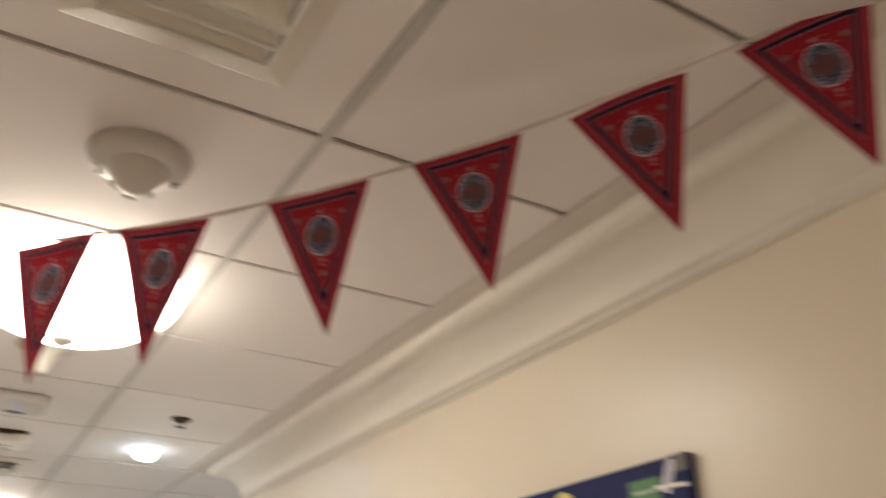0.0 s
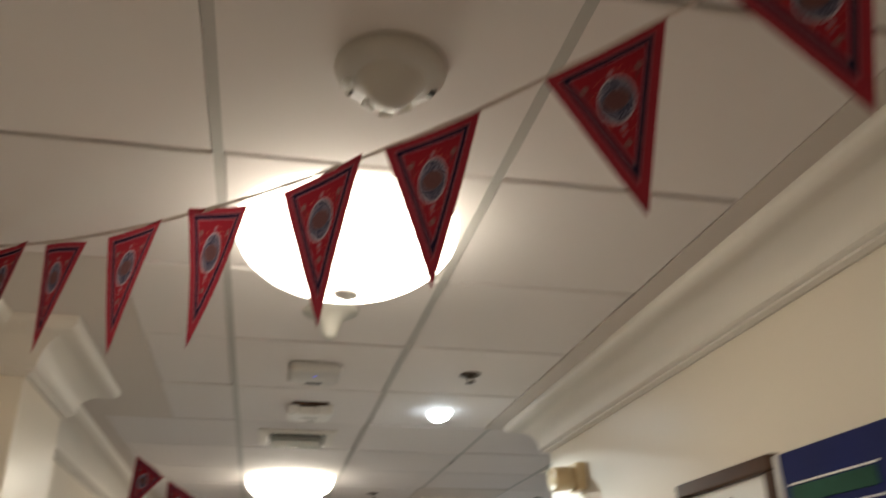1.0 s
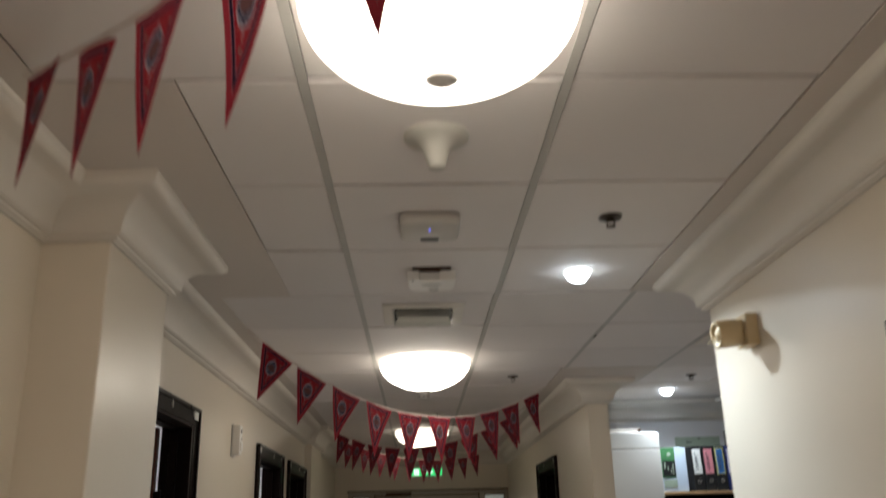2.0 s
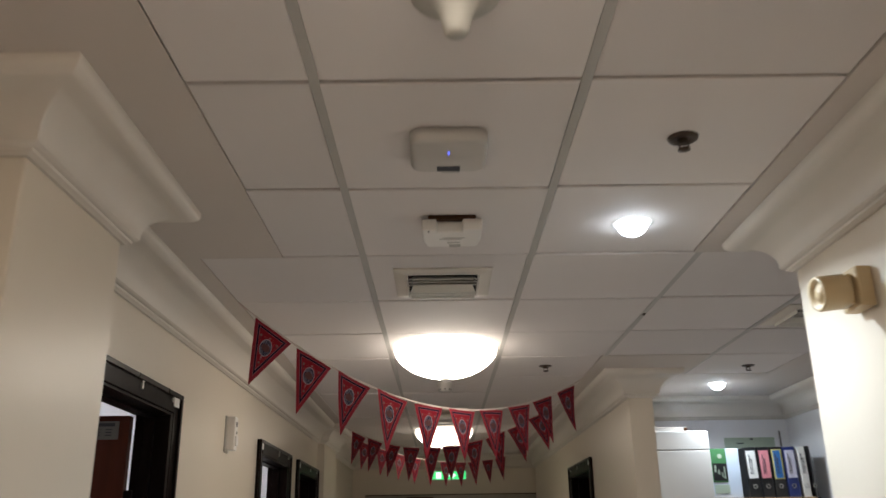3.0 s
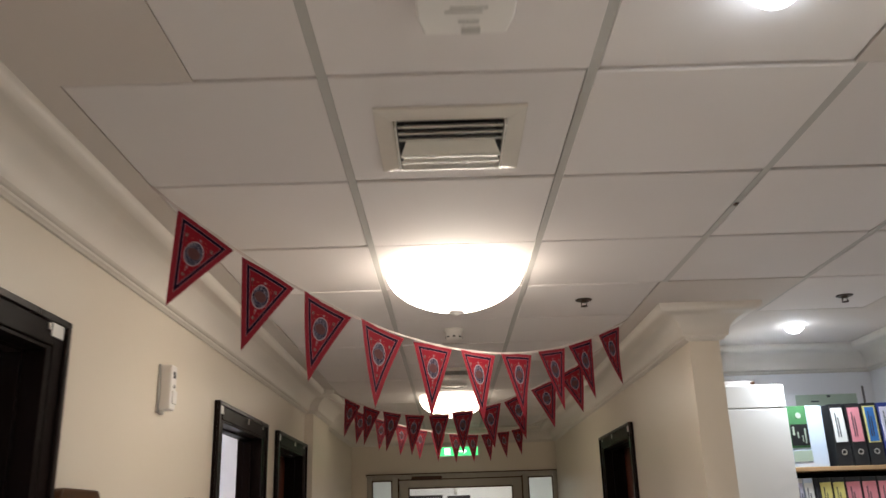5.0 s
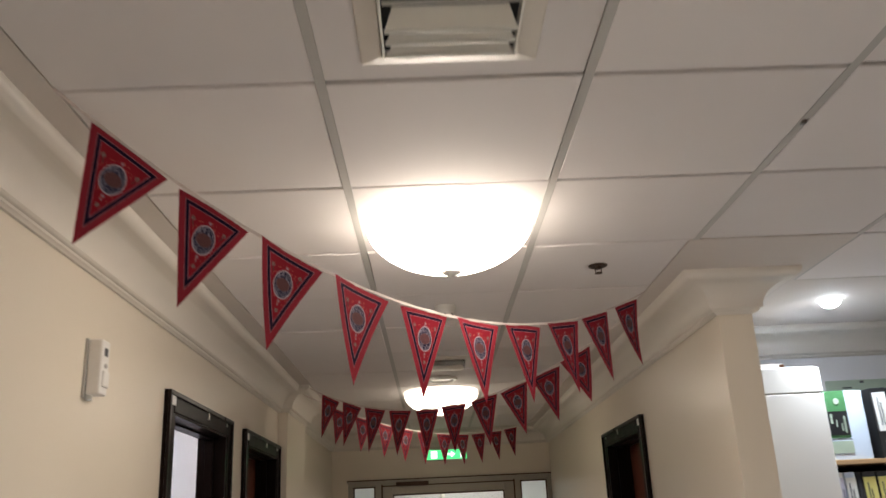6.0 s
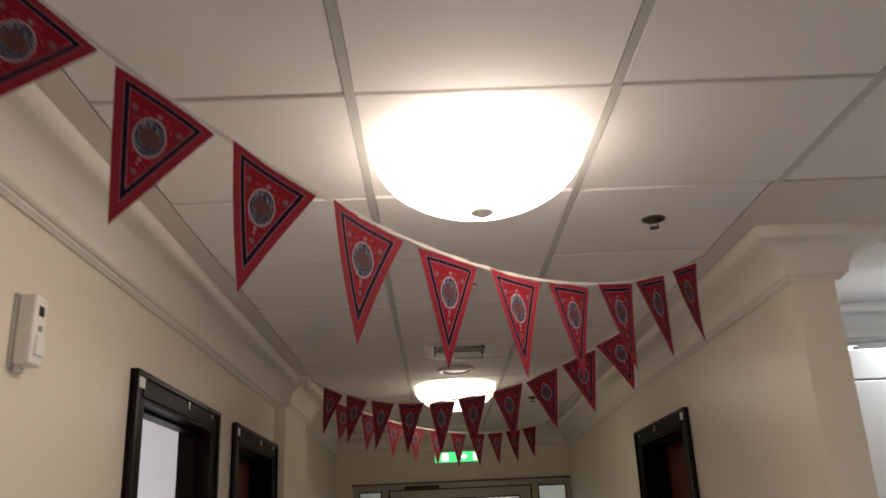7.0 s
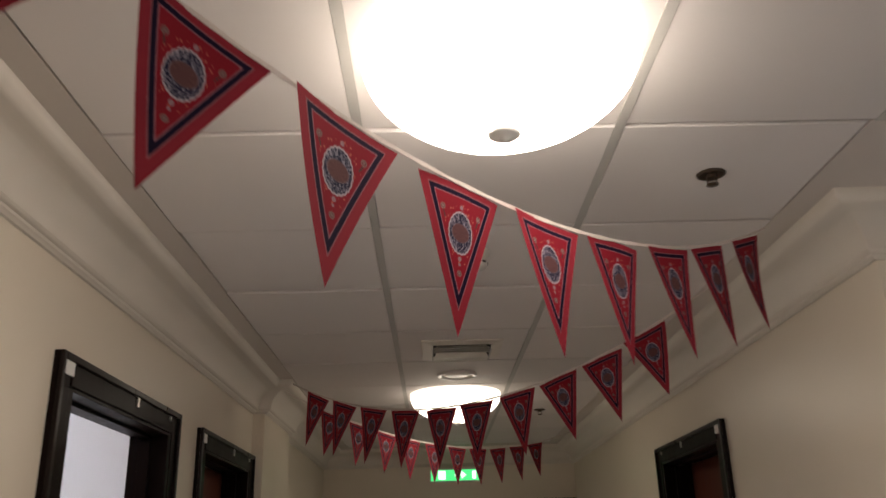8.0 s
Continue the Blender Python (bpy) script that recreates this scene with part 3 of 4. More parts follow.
sign = thing("exit_sign", 0.055, END - 0.03, 2.365, "green lit exit sign over the glazed door", "exit sign")
part("case", box(-0.225, 0.225, -0.02, 0.029, -0.056, 0.056, 0.006), PLASTIC, sign)
part("panel", box(-0.216, 0.216, -0.0240, -0.0212, -0.047, 0.047), EXIT_GREEN, sign, "glowing green panel")
part("door_symbol", box(-0.150, -0.085, -0.0268, -0.0246, -0.038, 0.038), EXIT_WHITE, sign, "white block")
arrow = bmesh.new()
outline = [(-0.005, -0.010), (0.055, -0.010), (0.055, -0.034), (0.100, 0.001), (0.055, 0.036), (0.055, 0.012), (-0.005, 0.012)]
front = [arrow.verts.new((a, -0.0268, b)) for a, b in outline]
rear = [arrow.verts.new((a, -0.0246, b)) for a, b in outline]
arrow.faces.new(front), arrow.faces.new(rear[::-1])
for i in range(7):
    arrow.faces.new((front[i], rear[i], rear[(i + 1) % 7], front[(i + 1) % 7]))
part("arrow", arrow, EXIT_WHITE, sign, "white arrow")
part("block", box(0.150, 0.185, -0.0268, -0.0246, -0.036, 0.036), EXIT_WHITE, sign, "white block")

hanging = thing("hanging_sign", 0.03, 12.3, 2.75, "dark sign board hung on a white rod past the glazed door", "hanging sign")
rod = part("rod", lathe([(0.0, 0.0), (0.030, 0.0), (0.030, -0.02), (0.008, -0.03), (0.008, -0.60), (0.026, -0.62), (0.030, -0.70), (0.024, -0.78), (0.0, -0.79)], 20), PLASTIC, hanging, "white rod with a swollen lower end", True)
part("board", box(-0.115, 0.190, -0.012, 0.012, -1.00, -0.795, 0.004), BLACK, hanging, "dark board")

notice = thing("framed_notice", -0.46, 13.58, 1.72, "dark framed notice on the white wall past the glazed door", "notice")
part("frame", box(-0.30, 0.30, -0.02, 0.018, -0.22, 0.28, 0.004), BLACK, notice)
part("sheet", box(-0.26, 0.26, -0.0235, -0.0205, -0.18, 0.24), PALE_BLUE, notice)


# ---------------------------------------------------------------- lamps
def bowl_lamp(y, glass):
    lamp = thing("ceiling_lamp", 0, y, CEIL, "round frosted glass bowl ceiling lamp, glowing warm white", "ceiling lamp", "corridor lamps")
    R, H = 0.270, 0.160
    prof = [(R * math.cos(radians(a)) ** 1.1 if a < 90 else 0, -0.012 - H * math.sin(radians(a))) for a in range(0, 91, 6)]
    part("bowl", lathe([(R, 0.0)] + prof, 64), glass, lamp, "glowing frosted glass bowl", True)
    part("rim", lathe([(0.20, 0.0), (R - 0.022, 0.0), (R - 0.020, -0.004), (R - 0.026, -0.004), (0.20, -0.001)], 64), PLASTIC, lamp)
    part("finial", lathe([(0.0, -0.168), (0.030, -0.170), (0.031, -0.177), (0.026, -0.181), (0.012, -0.184), (0.010, -0.189), (0.0, -0.192)], 32), PLASTIC, lamp, "small pale finial", True)
    return lamp


for y in (-3.3, 0.3, 3.9, 7.5):
    bowl_lamp(y, WEAK_BOWL if y > 7 else NEAR_BOWL if 0 < y < 1 else BOWL)


def downlight(x, y):
    lamp = thing("downlight", x, y, CEIL, "small round recessed downlight, cool white and lit", "downlight", "downlights")
    part("trim", lathe([(0.049, 0.001), (0.055, -0.0008), (0.062, -0.0004), (0.070, 0.0016)], 40), PLASTIC, lamp)
    # The dome is added: it stands for the glare round a flat lens.
    part("lens", lathe([(0.050 * math.sin(radians(a)), -0.044 * math.cos(radians(a))) for a in range(0, 91, 9)] + [(0.050, 0.002)], 40), SPOT, lamp, "lit lens, domed to stand for its glare", True)


def beam(x, y, watts):
    data = bpy.data.lights.new("downlight_beam", "AREA")
    data.shape, data.size, data.spread, data.energy, data.color = "DISK", 0.07, radians(150), watts, (0.78, 0.90, 1.0)
    new("downlight_beam", data).matrix_basis = pose(x, y, CEIL - 0.046)


downlight(0.594, 2.10)
downlight(1.83, 5.17)
beam(0.594, 2.10, 20.0)
beam(1.83, 5.17, 8.5)


# ---------------------------------------------------------------- things on the ceiling
def sprinkler(x, y):
    s = thing("sprinkler", x, y, CEIL, "dark metal ceiling sprinkler in a round black plate", "sprinkler", "sprinklers")
    part("plate", lathe([(0.0, -0.001), (0.018, -0.003), (0.029, -0.006), (0.037, -0.003), (0.039, 0.003)], 32), BRONZE, s, "", True)
    body = lathe([(0.013, -0.002), (0.013, -0.012), (0.009, -0.014), (0.0, -0.014)], 20)
    box(-0.013, -0.010, -0.003, 0.003, -0.029, -0.010, 0.001, body), box(0.010, 0.013, -0.003, 0.003, -0.029, -0.010, 0.001, body)
    part("body", body, BRONZE, s)
    part("deflector", lathe([(0.0, -0.028), (0.015, -0.029), (0.016, -0.032), (0.006, -0.034), (0.0, -0.036)], 24), BRONZE, s, "", True)


for x, y in ((0.592, 1.495), (0.593, 4.47), (1.815, 4.535), (0.585, 8.155)):
    sprinkler(x, y)


def air_vent(x, y, size, label):
    """Square supply grille: sloping rim, side cheeks and tilted slats over a black sheet."""
    v = thing("ceiling_vent", x, y, CEIL, label, "air vent", "ceiling vents")
    o, i = size / 2, size / 2 - 0.045
    rim = bmesh.new()
    outer = [(-o, -o), (o, -o), (o, o), (-o, o)]
    rings = [[rim.verts.new((a * k, b * k, z)) for a, b in outer] for k, z in ((1, 0.002), (1, -0.004), ((o - 0.004) / o, -0.0055), ((i + 0.003) / o, -0.0125), (i / o, -0.0130), ((i - 0.003) / o, -0.002))]
    for a, b in zip(rings, rings[1:]):
        for k in range(4):
            rim.faces.new((a[k], a[(k + 1) % 4], b[(k + 1) % 4], b[k]))
    bmesh.ops.recalc_face_normals(rim, faces=rim.faces[:])
    part("frame", rim, GRILLE, v)
    # No duct is built: its shade is put into this flat black sheet.
    part("backing", box(-i + 0.004, i - 0.004, -i + 0.004, i - 0.004, 0.0006, 0.0012), VOID, v, "black sheet standing for the shade of the duct")
    long, short = i - 0.012, i - 0.030
    # three narrow blades throw the air one way, a broad and two narrow ones the other way
    for c, tall in ((-0.119, 0.0150), (-0.086, 0.0150), (-0.053, 0.0150), (-0.006, 0.0240), (0.050, 0.0175), (0.100, 0.0175)):
        near = c < -0.02
        # a blade with mitred ends and a turned-out lower lip
        bm = bmesh.new()
        face = [[bm.verts.new((x, y, z)) for x, y in ((-short, -tall), (short, -tall), (long, tall), (-long, tall))] for z in (-0.0009, 0.0009)]
        bm.faces.new(face[0][::-1]), bm.faces.new(face[1])
        for q in range(4):
            bm.faces.new((face[0][q], face[0][(q + 1) % 4], face[1][(q + 1) % 4], face[1][q]))
        bmesh.ops.recalc_face_normals(bm, faces=bm.faces[:])
        slat, tip = part("slat", bm, SLAT, v), 40 if near else 46
        drop = -0.0165 - 0.006 * (1 - abs(c) / i)
        slat.matrix_basis = pose(0, c, drop, -40, 0, 180) if near else pose(0, c, drop, -46)
        edge, y, z = bmesh.new(), tall - 0.006, -0.0022
        last = [edge.verts.new((x, y, z)) for x in (-long, long)]
        for turn in (-30, -12, 2, 12):
            y, z = y + 0.0042 * math.cos(radians(turn + tip)), z + 0.0042 * math.sin(radians(turn + tip))
            line = [edge.verts.new((x, y, z)) for x in (-long, long)]
            edge.faces.new((last[0], line[0], line[1], last[1]))
            last = line
        bmesh.ops.solidify(edge, geom=edge.faces[:], thickness=0.0012)
        part("lip", edge, LIT_ENAMEL, slat)
    for sx in (-1, 1):
        part("cheek", box(sx * (i - 0.006) - 0.003, sx * (i - 0.006) + 0.003, -i + 0.01, i - 0.01, -0.026, 0.0, 0.002), LIT_ENAMEL, v)


air_vent(-0.012, -0.895, 0.372, "cream enamelled square air grille with tilted slats")
air_vent(-0.016, 2.735, 0.372, "cream enamelled square air grille with tilted slats")
air_vent(0.0, 6.355, 0.372, "cream enamelled square air grille with tilted slats")
air_vent(1.70, 3.32, 0.372, "cream enamelled square air grille with tilted slats")

ring = thing("round_diffuser", -0.005, 6.925, CEIL, "round white ceiling diffuser with a raised ring", "diffuser")
part("ring", lathe([(0.108, 0.002), (0.108, -0.008), (0.100, -0.014), (0.088, -0.012), (0.082, 0.0)], 48), PLASTIC, ring, "", True)
part("plate", lathe([(0.0, -0.010), (0.060, -0.009), (0.070, -0.004), (0.070, 0.0)], 40), GRILLE, ring, "", True)

clip = thing("ceiling_clip", 0.9, 3.27, CEIL, "tiny dark clip on a ceiling grid bar", "clip")
part("hook", box(-0.006, 0.006, -0.010, 0.010, -0.006, 0.005, 0.002), BRONZE, clip)

pir = thing("motion_sensor", 0.01, -0.352, CEIL, "round white ceiling motion sensor with a domed nose", "sensor")
# White plastic greyed for shade; the windows stay white where the lamp catches.
part("base", lathe([(0.098, 0.002), (0.100, -0.008), (0.097, -0.018), (0.088, -0.026), (0.074, -0.031), (0.0, -0.031)], 56), UNIT, pir, "", True)
part("nose", lathe([(0.064, -0.029), (0.059, -0.035), (0.050, -0.046), (0.040, -0.060), (0.030, -0.073), (0.020, -0.081), (0.010, -0.085), (0.0, -0.086)], 40), UNIT, pir, "domed white nose, greyed for shade", True)
for a, r, z in ((168, 0.076, -0.036), (132, 0.050, -0.058), (92, 0.040, -0.070), (50, 0.048, -0.060)):
    tab = part("window", box(-0.012, 0.012, -0.007, 0.007, -0.007, 0.007, 0.002), PAPER, pir, "small white sensor window")
    tab.matrix_basis = pose(r * math.cos(radians(a)), r * math.sin(radians(a)), z, 35, 0, a - 90)
for a in (150, 14):
    tab = part("port", box(-0.007, 0.007, -0.005, 0.005, -0.006, 0.006, 0.002), BLACK, pir, "dark port")
    tab.matrix_basis = pose(0.080 * math.cos(radians(a)), 0.080 * math.sin(radians(a)), -0.031, 25, 0, a + 90)

cone = thing("ceiling_nozzle", 0.006, 0.885, CEIL, "white trumpet-shaped nozzle under the ceiling", "nozzle")
part("flare", lathe([(0.085, 0.002), (0.084, -0.006), (0.062, -0.014), (0.044, -0.026), (0.033, -0.044), (0.027, -0.066), (0.023, -0.084), (0.018, -0.090), (0.0, -0.091)], 48), NOZZLE, cone, "", True)

ap = thing("wireless_access_point", -0.003, 1.51, CEIL, "white rounded square wireless unit with a blue light", "access point")
part("body", rounded_slab(0.195, 0.195, 0.035, -0.038, -0.004, 0.012), UNIT, ap, "", True)
part("mount", box(-0.06, 0.06, -0.06, 0.06, -0.006, 0.003), BLACK, ap)
part("led", box(-0.002, 0.002, -0.034, -0.018, -0.0392, -0.0378), LED, ap, "small blue light")
part("label", box(-0.030, 0.030, 0.052, 0.080, -0.0396, -0.0379), INK, ap, "dark printed label")
part("label_strip", box(-0.018, 0.030, 0.080, 0.090, -0.0398, -0.0379), GRID, ap)

alarm = thing("ceiling_alarm_unit", 0.012, 2.080, CEIL, "white plastic alarm unit with notched end and grey sensor window", "alarm unit")
part("plate", rounded_slab(0.15, 0.15, 0.01, -0.014, 0.002, 0.003), FRAME_WOOD, alarm, "dark brown mounting plate")
outline = [(-0.095, -0.080), (-0.048, -0.080), (-0.048, -0.058), (0.032, -0.058), (0.032, -0.080), (0.095, -0.080), (0.092, 0.030), (0.080, 0.080), (-0.080, 0.080), (-0.092, 0.030)]
shell = bmesh.new()
lower = [shell.verts.new((a * 0.985, b * 0.985, -0.052)) for a, b in outline]
upper = [shell.verts.new((a, b, -0.014)) for a, b in outline]
shell.faces.new(lower), shell.faces.new(upper[::-1])
for k in range(10):
    shell.faces.new((lower[k], upper[k], upper[(k + 1) % 10], lower[(k + 1) % 10]))
bmesh.ops.recalc_face_normals(shell, faces=shell.faces[:])
bmesh.ops.bevel(shell, geom=shell.edges[:], offset=0.005, segments=3, affect="EDGES", profile=0.5)
housing = part("housing", shell, PLASTIC, alarm)
part("window", box(-0.008, 0.028, 0.054, 0.074, -0.0545, -0.0515), GRID, housing, "grey sensor window")
text = box(-0.030, 0.040, -0.012, -0.006, -0.0532, -0.0518)
box(-0.040, 0.030, 0.0, 0.006, -0.0532, -0.0518, bm=text), box(-0.015, 0.025, 0.030, 0.038, -0.0532, -0.0518, bm=text)
part("print", text, GRID, housing)
part("slot", box(-0.076, -0.071, -0.072, -0.060, -0.0528, -0.050), BLACK, housing)

smoke = thing("smoke_detector", 0.0, 5.02, CEIL, "small white cylindrical smoke detector with dark vents", "smoke detector")
part("body", lathe([(0.050, 0.002), (0.050, -0.014), (0.042, -0.018), (0.042, -0.048), (0.036, -0.056), (0.0, -0.057)], 36), UNIT, smoke, "", True)
for k in range(8):
    slot = part("vent_slot", box(-0.007, 0.007, -0.0015, 0.0015, -0.0035, 0.0035), BLACK, smoke)
    slot.matrix_basis = pose(0.0422 * math.cos(k * 0.785), 0.0422 * math.sin(k * 0.785), -0.042, 0, 0, math.degrees(k * 0.785) + 90)


# ---------------------------------------------------------------- things on the walls
siren = thing("alarm_sounder", RIGHT, 1.75, 2.268, "cream plastic alarm sounder with a round horn, fixed to the wall", "alarm sounder")
part("base", box(-0.045, 0, -0.052, 0.052, -0.055, 0.055, 0.006), CREAM_PLASTIC, siren)
part("neck", box(-0.062, -0.0445, -0.030, 0.030, -0.045, 0.038, 0.006), CREAM_PLASTIC, siren)
horn = part("horn", lathe([(0.0, 0.078), (0.020, 0.077), (0.022, 0.072), (0.034, 0.071), (0.037, 0.080), (0.046, 0.082), (0.048, 0.076), (0.048, 0.010), (0.042, 0.0), (0.0, 0.0)], 40), CREAM_PLASTIC, siren, "ribbed round horn", True)
horn.matrix_basis = pose(-0.055, -0.004, -0.004, 0, -96, 0)
part("screw", lathe([(0.0, 0.002), (0.005, 0.0015), (0.006, 0)], 12), BLACK, siren).matrix_basis = pose(-0.045, -0.022, 0.0, 0, -90, 0)

board = thing("notice_board", RIGHT, -0.155, 1.63, "navy blue printed board with green, white and red areas", "notice board")
part("panel", box(-0.022, 0, -0.505, 0.505, -0.46, 0.46, 0.004), NAVY, board)
part("edge", box(-0.026, 0, 0.5055, 0.522, -0.46, 0.46, 0.002), PAPER, board, "white edge strip")
part("green_band", box(-0.0250, -0.0225, 0.16, 0.47, 0.335, 0.375), DARK_GREEN, board, "dark green printed bar")
part("green_band", box(-0.0250, -0.0225, 0.20, 0.47, 0.270, 0.308), DARK_GREEN, board, "dark green printed bar")
rules = box(-0.0252, -0.0226, 0.15, 0.475, 0.379, 0.383)
box(-0.0252, -0.0226, 0.14, 0.475, 0.312, 0.316, bm=rules), box(-0.0252, -0.0226, -0.49, 0.49, 0.215, 0.221, bm=rules)
part("rules", rules, PAPER, board, "fine white lines")
part("picture", box(-0.0248, -0.0224, -0.49, 0.49, -0.40, 0.205), RED_PRINT, board, "dark red picture area")
card = part("emblem_card", box(-0.0250, -0.0225, -0.425, -0.335, 0.30, 0.425), GREEN_PRINT, board, "green emblem card")
stripes = box(-0.0264, -0.0252, -0.415, -0.350, 0.395, 0.402)
box(-0.0264, -0.0252, -0.415, -0.345, 0.372, 0.378, bm=stripes), box(-0.0264, -0.0252, -0.410, -0.350, 0.348, 0.353, bm=stripes)
part("stripes", stripes, PALE_GREEN, card, "pale green bars")
part("emblem", lathe([(0.0, 0.002), (0.042, 0.0018), (0.043, 0)], 24), YELLOW, board, "pale round emblem").matrix_basis = pose(-0.025, -0.11, 0.40, 0, -90, 0)
part("corner_tape", box(-0.0245, -0.0226, -0.0115, 0.0115, -0.034, 0.034), LILAC, board, "strip of clear tape").matrix_basis = pose(0, -0.452, 0.420, 22)
part("corner_tape", box(-0.0262, -0.0247, -0.060, 0.030, -0.004, 0.004), PAPER, board, "strip of clear tape").matrix_basis = pose(0, -0.444, 0.400, 4)
part("corner_patch", box(-0.0245, -0.0226, -0.5045, -0.470, 0.425, 0.4595), NOTICE, board, "small grey square at the corner")

cert = thing("framed_certificate", RIGHT, 0.640, 1.79, "walnut framed certificate with lines of print", "picture frame")
for a, b, c, d in ((-0.262, 0.262, 0.268, 0.31), (-0.262, 0.262, -0.31, -0.268), (-0.262, -0.222, -0.2675, 0.2675), (0.222, 0.262, -0.2675, 0.2675)):
    part("frame_bar", box(-0.030, 0, a, b, c, d, 0.005), FRAME_WOOD, cert)
sheet = part("sheet", box(-0.012, -0.004, -0.2215, 0.2215, -0.2672, 0.2672), PAPER, cert, "white printed sheet")
lines = bmesh.new()
rnd = random.Random(5)
for k in range(17):
    end = 0.19 - rnd.random() * (0.05 if k > 3 else 0.10)
    first = -0.02 if k < 3 else -0.19 + rnd.random() * 0.07
    cut = first + (end - first) * rnd.uniform(0.3, 0.6)
    box(-0.0142, -0.0124, first, cut, 0.228 - 0.027 * k, 0.2345 - 0.027 * k, bm=lines)
    box(-0.0142, -0.0124, cut + 0.012, end, 0.228 - 0.027 * k, 0.2345 - 0.027 * k, bm=lines)
part("print", lines, INK, sheet, "dark lines of print")
part("stamp", box(-0.0140, -0.0124, -0.20, -0.13, -0.02, 0.06), PALE_GREEN, cert, "faint green stamp")

box_sensor = thing("wall_intercom", LEFT, 3.889, 2.163, "white plastic wall unit with small round grille", "wall unit")
part("plate", box(0, 0.008, -0.035, 0.035, -0.094, 0.086, 0.002), GRID, box_sensor)
part("case", box(0.008, 0.052, -0.030, 0.032, -0.084, 0.083, 0.006), PLASTIC, box_sensor)
part("slot", box(0.046, 0.0535, -0.012, 0.012, 0.034, 0.058), BLACK, box_sensor, "dark slot")
part("lip", box(0.050, 0.060, -0.020, 0.022, -0.062, -0.012, 0.004), PLASTIC, box_sensor)
part("knob", lathe([(0.0, 0.006), (0.006, 0.005), (0.008, 0)], 16), GRID, box_sensor, "", True).matrix_basis = pose(0.052, 0.0, 0.004, 0, 90, 0)
part("cable_end", lathe([(0.0, 0.0), (0.010, 0.002), (0.010, 0.016), (0.0, 0.018)], 16), PLASTIC, box_sensor).matrix_basis = pose(0.012, -0.006, -0.100)


for y, w in ((3.235, 0.27), (4.38, 0.26)):
    pl = thing("wall_plaque", LEFT, y, 1.587, "dark brown rounded wooden plaque on the cream wall", "plaque", "wall plaques")
    back = part("board", rounded_slab(0.38, w, 0.03, -0.026, 0, 0.006), FRAME_WOOD, pl)
    back.matrix_basis = pose(0, 0, 0, 0, -90, 0)

letters = thing("wall_lettering", LEFT, 0.925, 2.04, "red raised sign strokes on the cream wall", "wall sign")
for a, b, c, d in ((0.055, 0.115, 0.075, 0.105), (0.085, 0.115, 0.035, 0.070), (0.045, 0.105, -0.005, 0.022), (0.03, 0.095, -0.06, -0.03)):
    part("stroke", box(0, 0.012, a, b, c, d, 0.003), RED_PRINT, letters)


# ---------------------------------------------------------------- office corner
SHELF_Z, FRONT = 1.868, 5.30
shelf = thing("bookcase", 2.01, FRONT, 0, "wooden bookcase full of office binders", "bookcase")
for z in (SHELF_Z, SHELF_Z - 0.40, SHELF_Z - 0.80):
    part("shelf_board", box(-0.42, 0.43, -0.02, 0.30, z - 0.022, z, 0.003), SHELF_WOOD, shelf)
part("side_panel", box(-0.44, -0.4205, -0.02, 0.30, 0, SHELF_Z - 0.001, 0.003), DARK_WOOD, shelf)
part("side_panel", box(0.4305, 0.448, -0.02, 0.30, 0, SHELF_Z - 0.001, 0.003), DARK_WOOD, shelf)
part("back_panel", box(-0.42, 0.43, 0.3005, 0.312, 0, SHELF_Z - 0.001), DARK_WOOD, shelf)


def binder(x, z, w, h, cover, label_mat, label, frame_mat=None, lean=0.0, bars=2):
    b = thing("binder", x, FRONT, z, label, "binder", "office binders")
    b.matrix_basis = pose(x, FRONT, z, 0, lean, 0)
    part("spine", box(-w / 2, w / 2, 0.0, 0.27, 0.0005, h, 0.003), cover, b)
    if frame_mat:
        part("label_border", box(-w * 0.40, w * 0.40, -0.0028, -0.0004, h * 0.36, h * 0.95), frame_mat, b)
    lw = w * (0.30 if frame_mat else 0.38 if z == SHELF_Z else 0.45)
    tag = part("label", box(-lw, lw, -0.0048, -0.0030 if frame_mat else -0.0004, h * 0.38, h * 0.93), label_mat, b, "printed spine label")
    marks = bmesh.new()
    for k in range(bars):
        box(-lw * 0.5 + 0.012 * k, -lw * 0.5 + 0.012 * k + 0.005, -0.0062, -0.0050, h * 0.46, h * (0.86 - 0.08 * k), bm=marks)
    part("print", marks, INK, tag)
    hole = part("finger_ring", lathe([(0.010, 0.0), (0.014, 0.0), (0.015, 0.002), (0.013, 0.003), (0.010, 0.002)], 24), STEEL, b, "steel finger ring", True)
    hole.matrix_basis = pose(0, -0.0006, h * 0.22, 90)
    return b


x = 2.045
for w, cover, lab, text, frm, lean in ((0.080, BLACK, PAPER, "black binder with a white marbled label on the top shelf", None, -2), (0.080, BLACK, PINK, "black binder with a pink label on the top shelf", None, -1.5),
                                       (0.080, BLACK, BLUE, "black binder with a yellow and blue label on the top shelf", YELLOW, -1.5), (0.078, DEEP_BLUE, LILAC, "blue binder with a pale label on the top shelf", None, -1.5),
                                       (0.050, PAPER, PAPER, "narrow grey-white file on the top shelf", None, -2), (0.012, BLACK, BLACK, "thin black file leaning at the end of the shelf", None, -3)):
    binder(x, SHELF_Z, w, 0.325 if w > 0.04 else 0.33, cover, lab, text, frm, lean)
    x += w + 0.006
x = 1.765
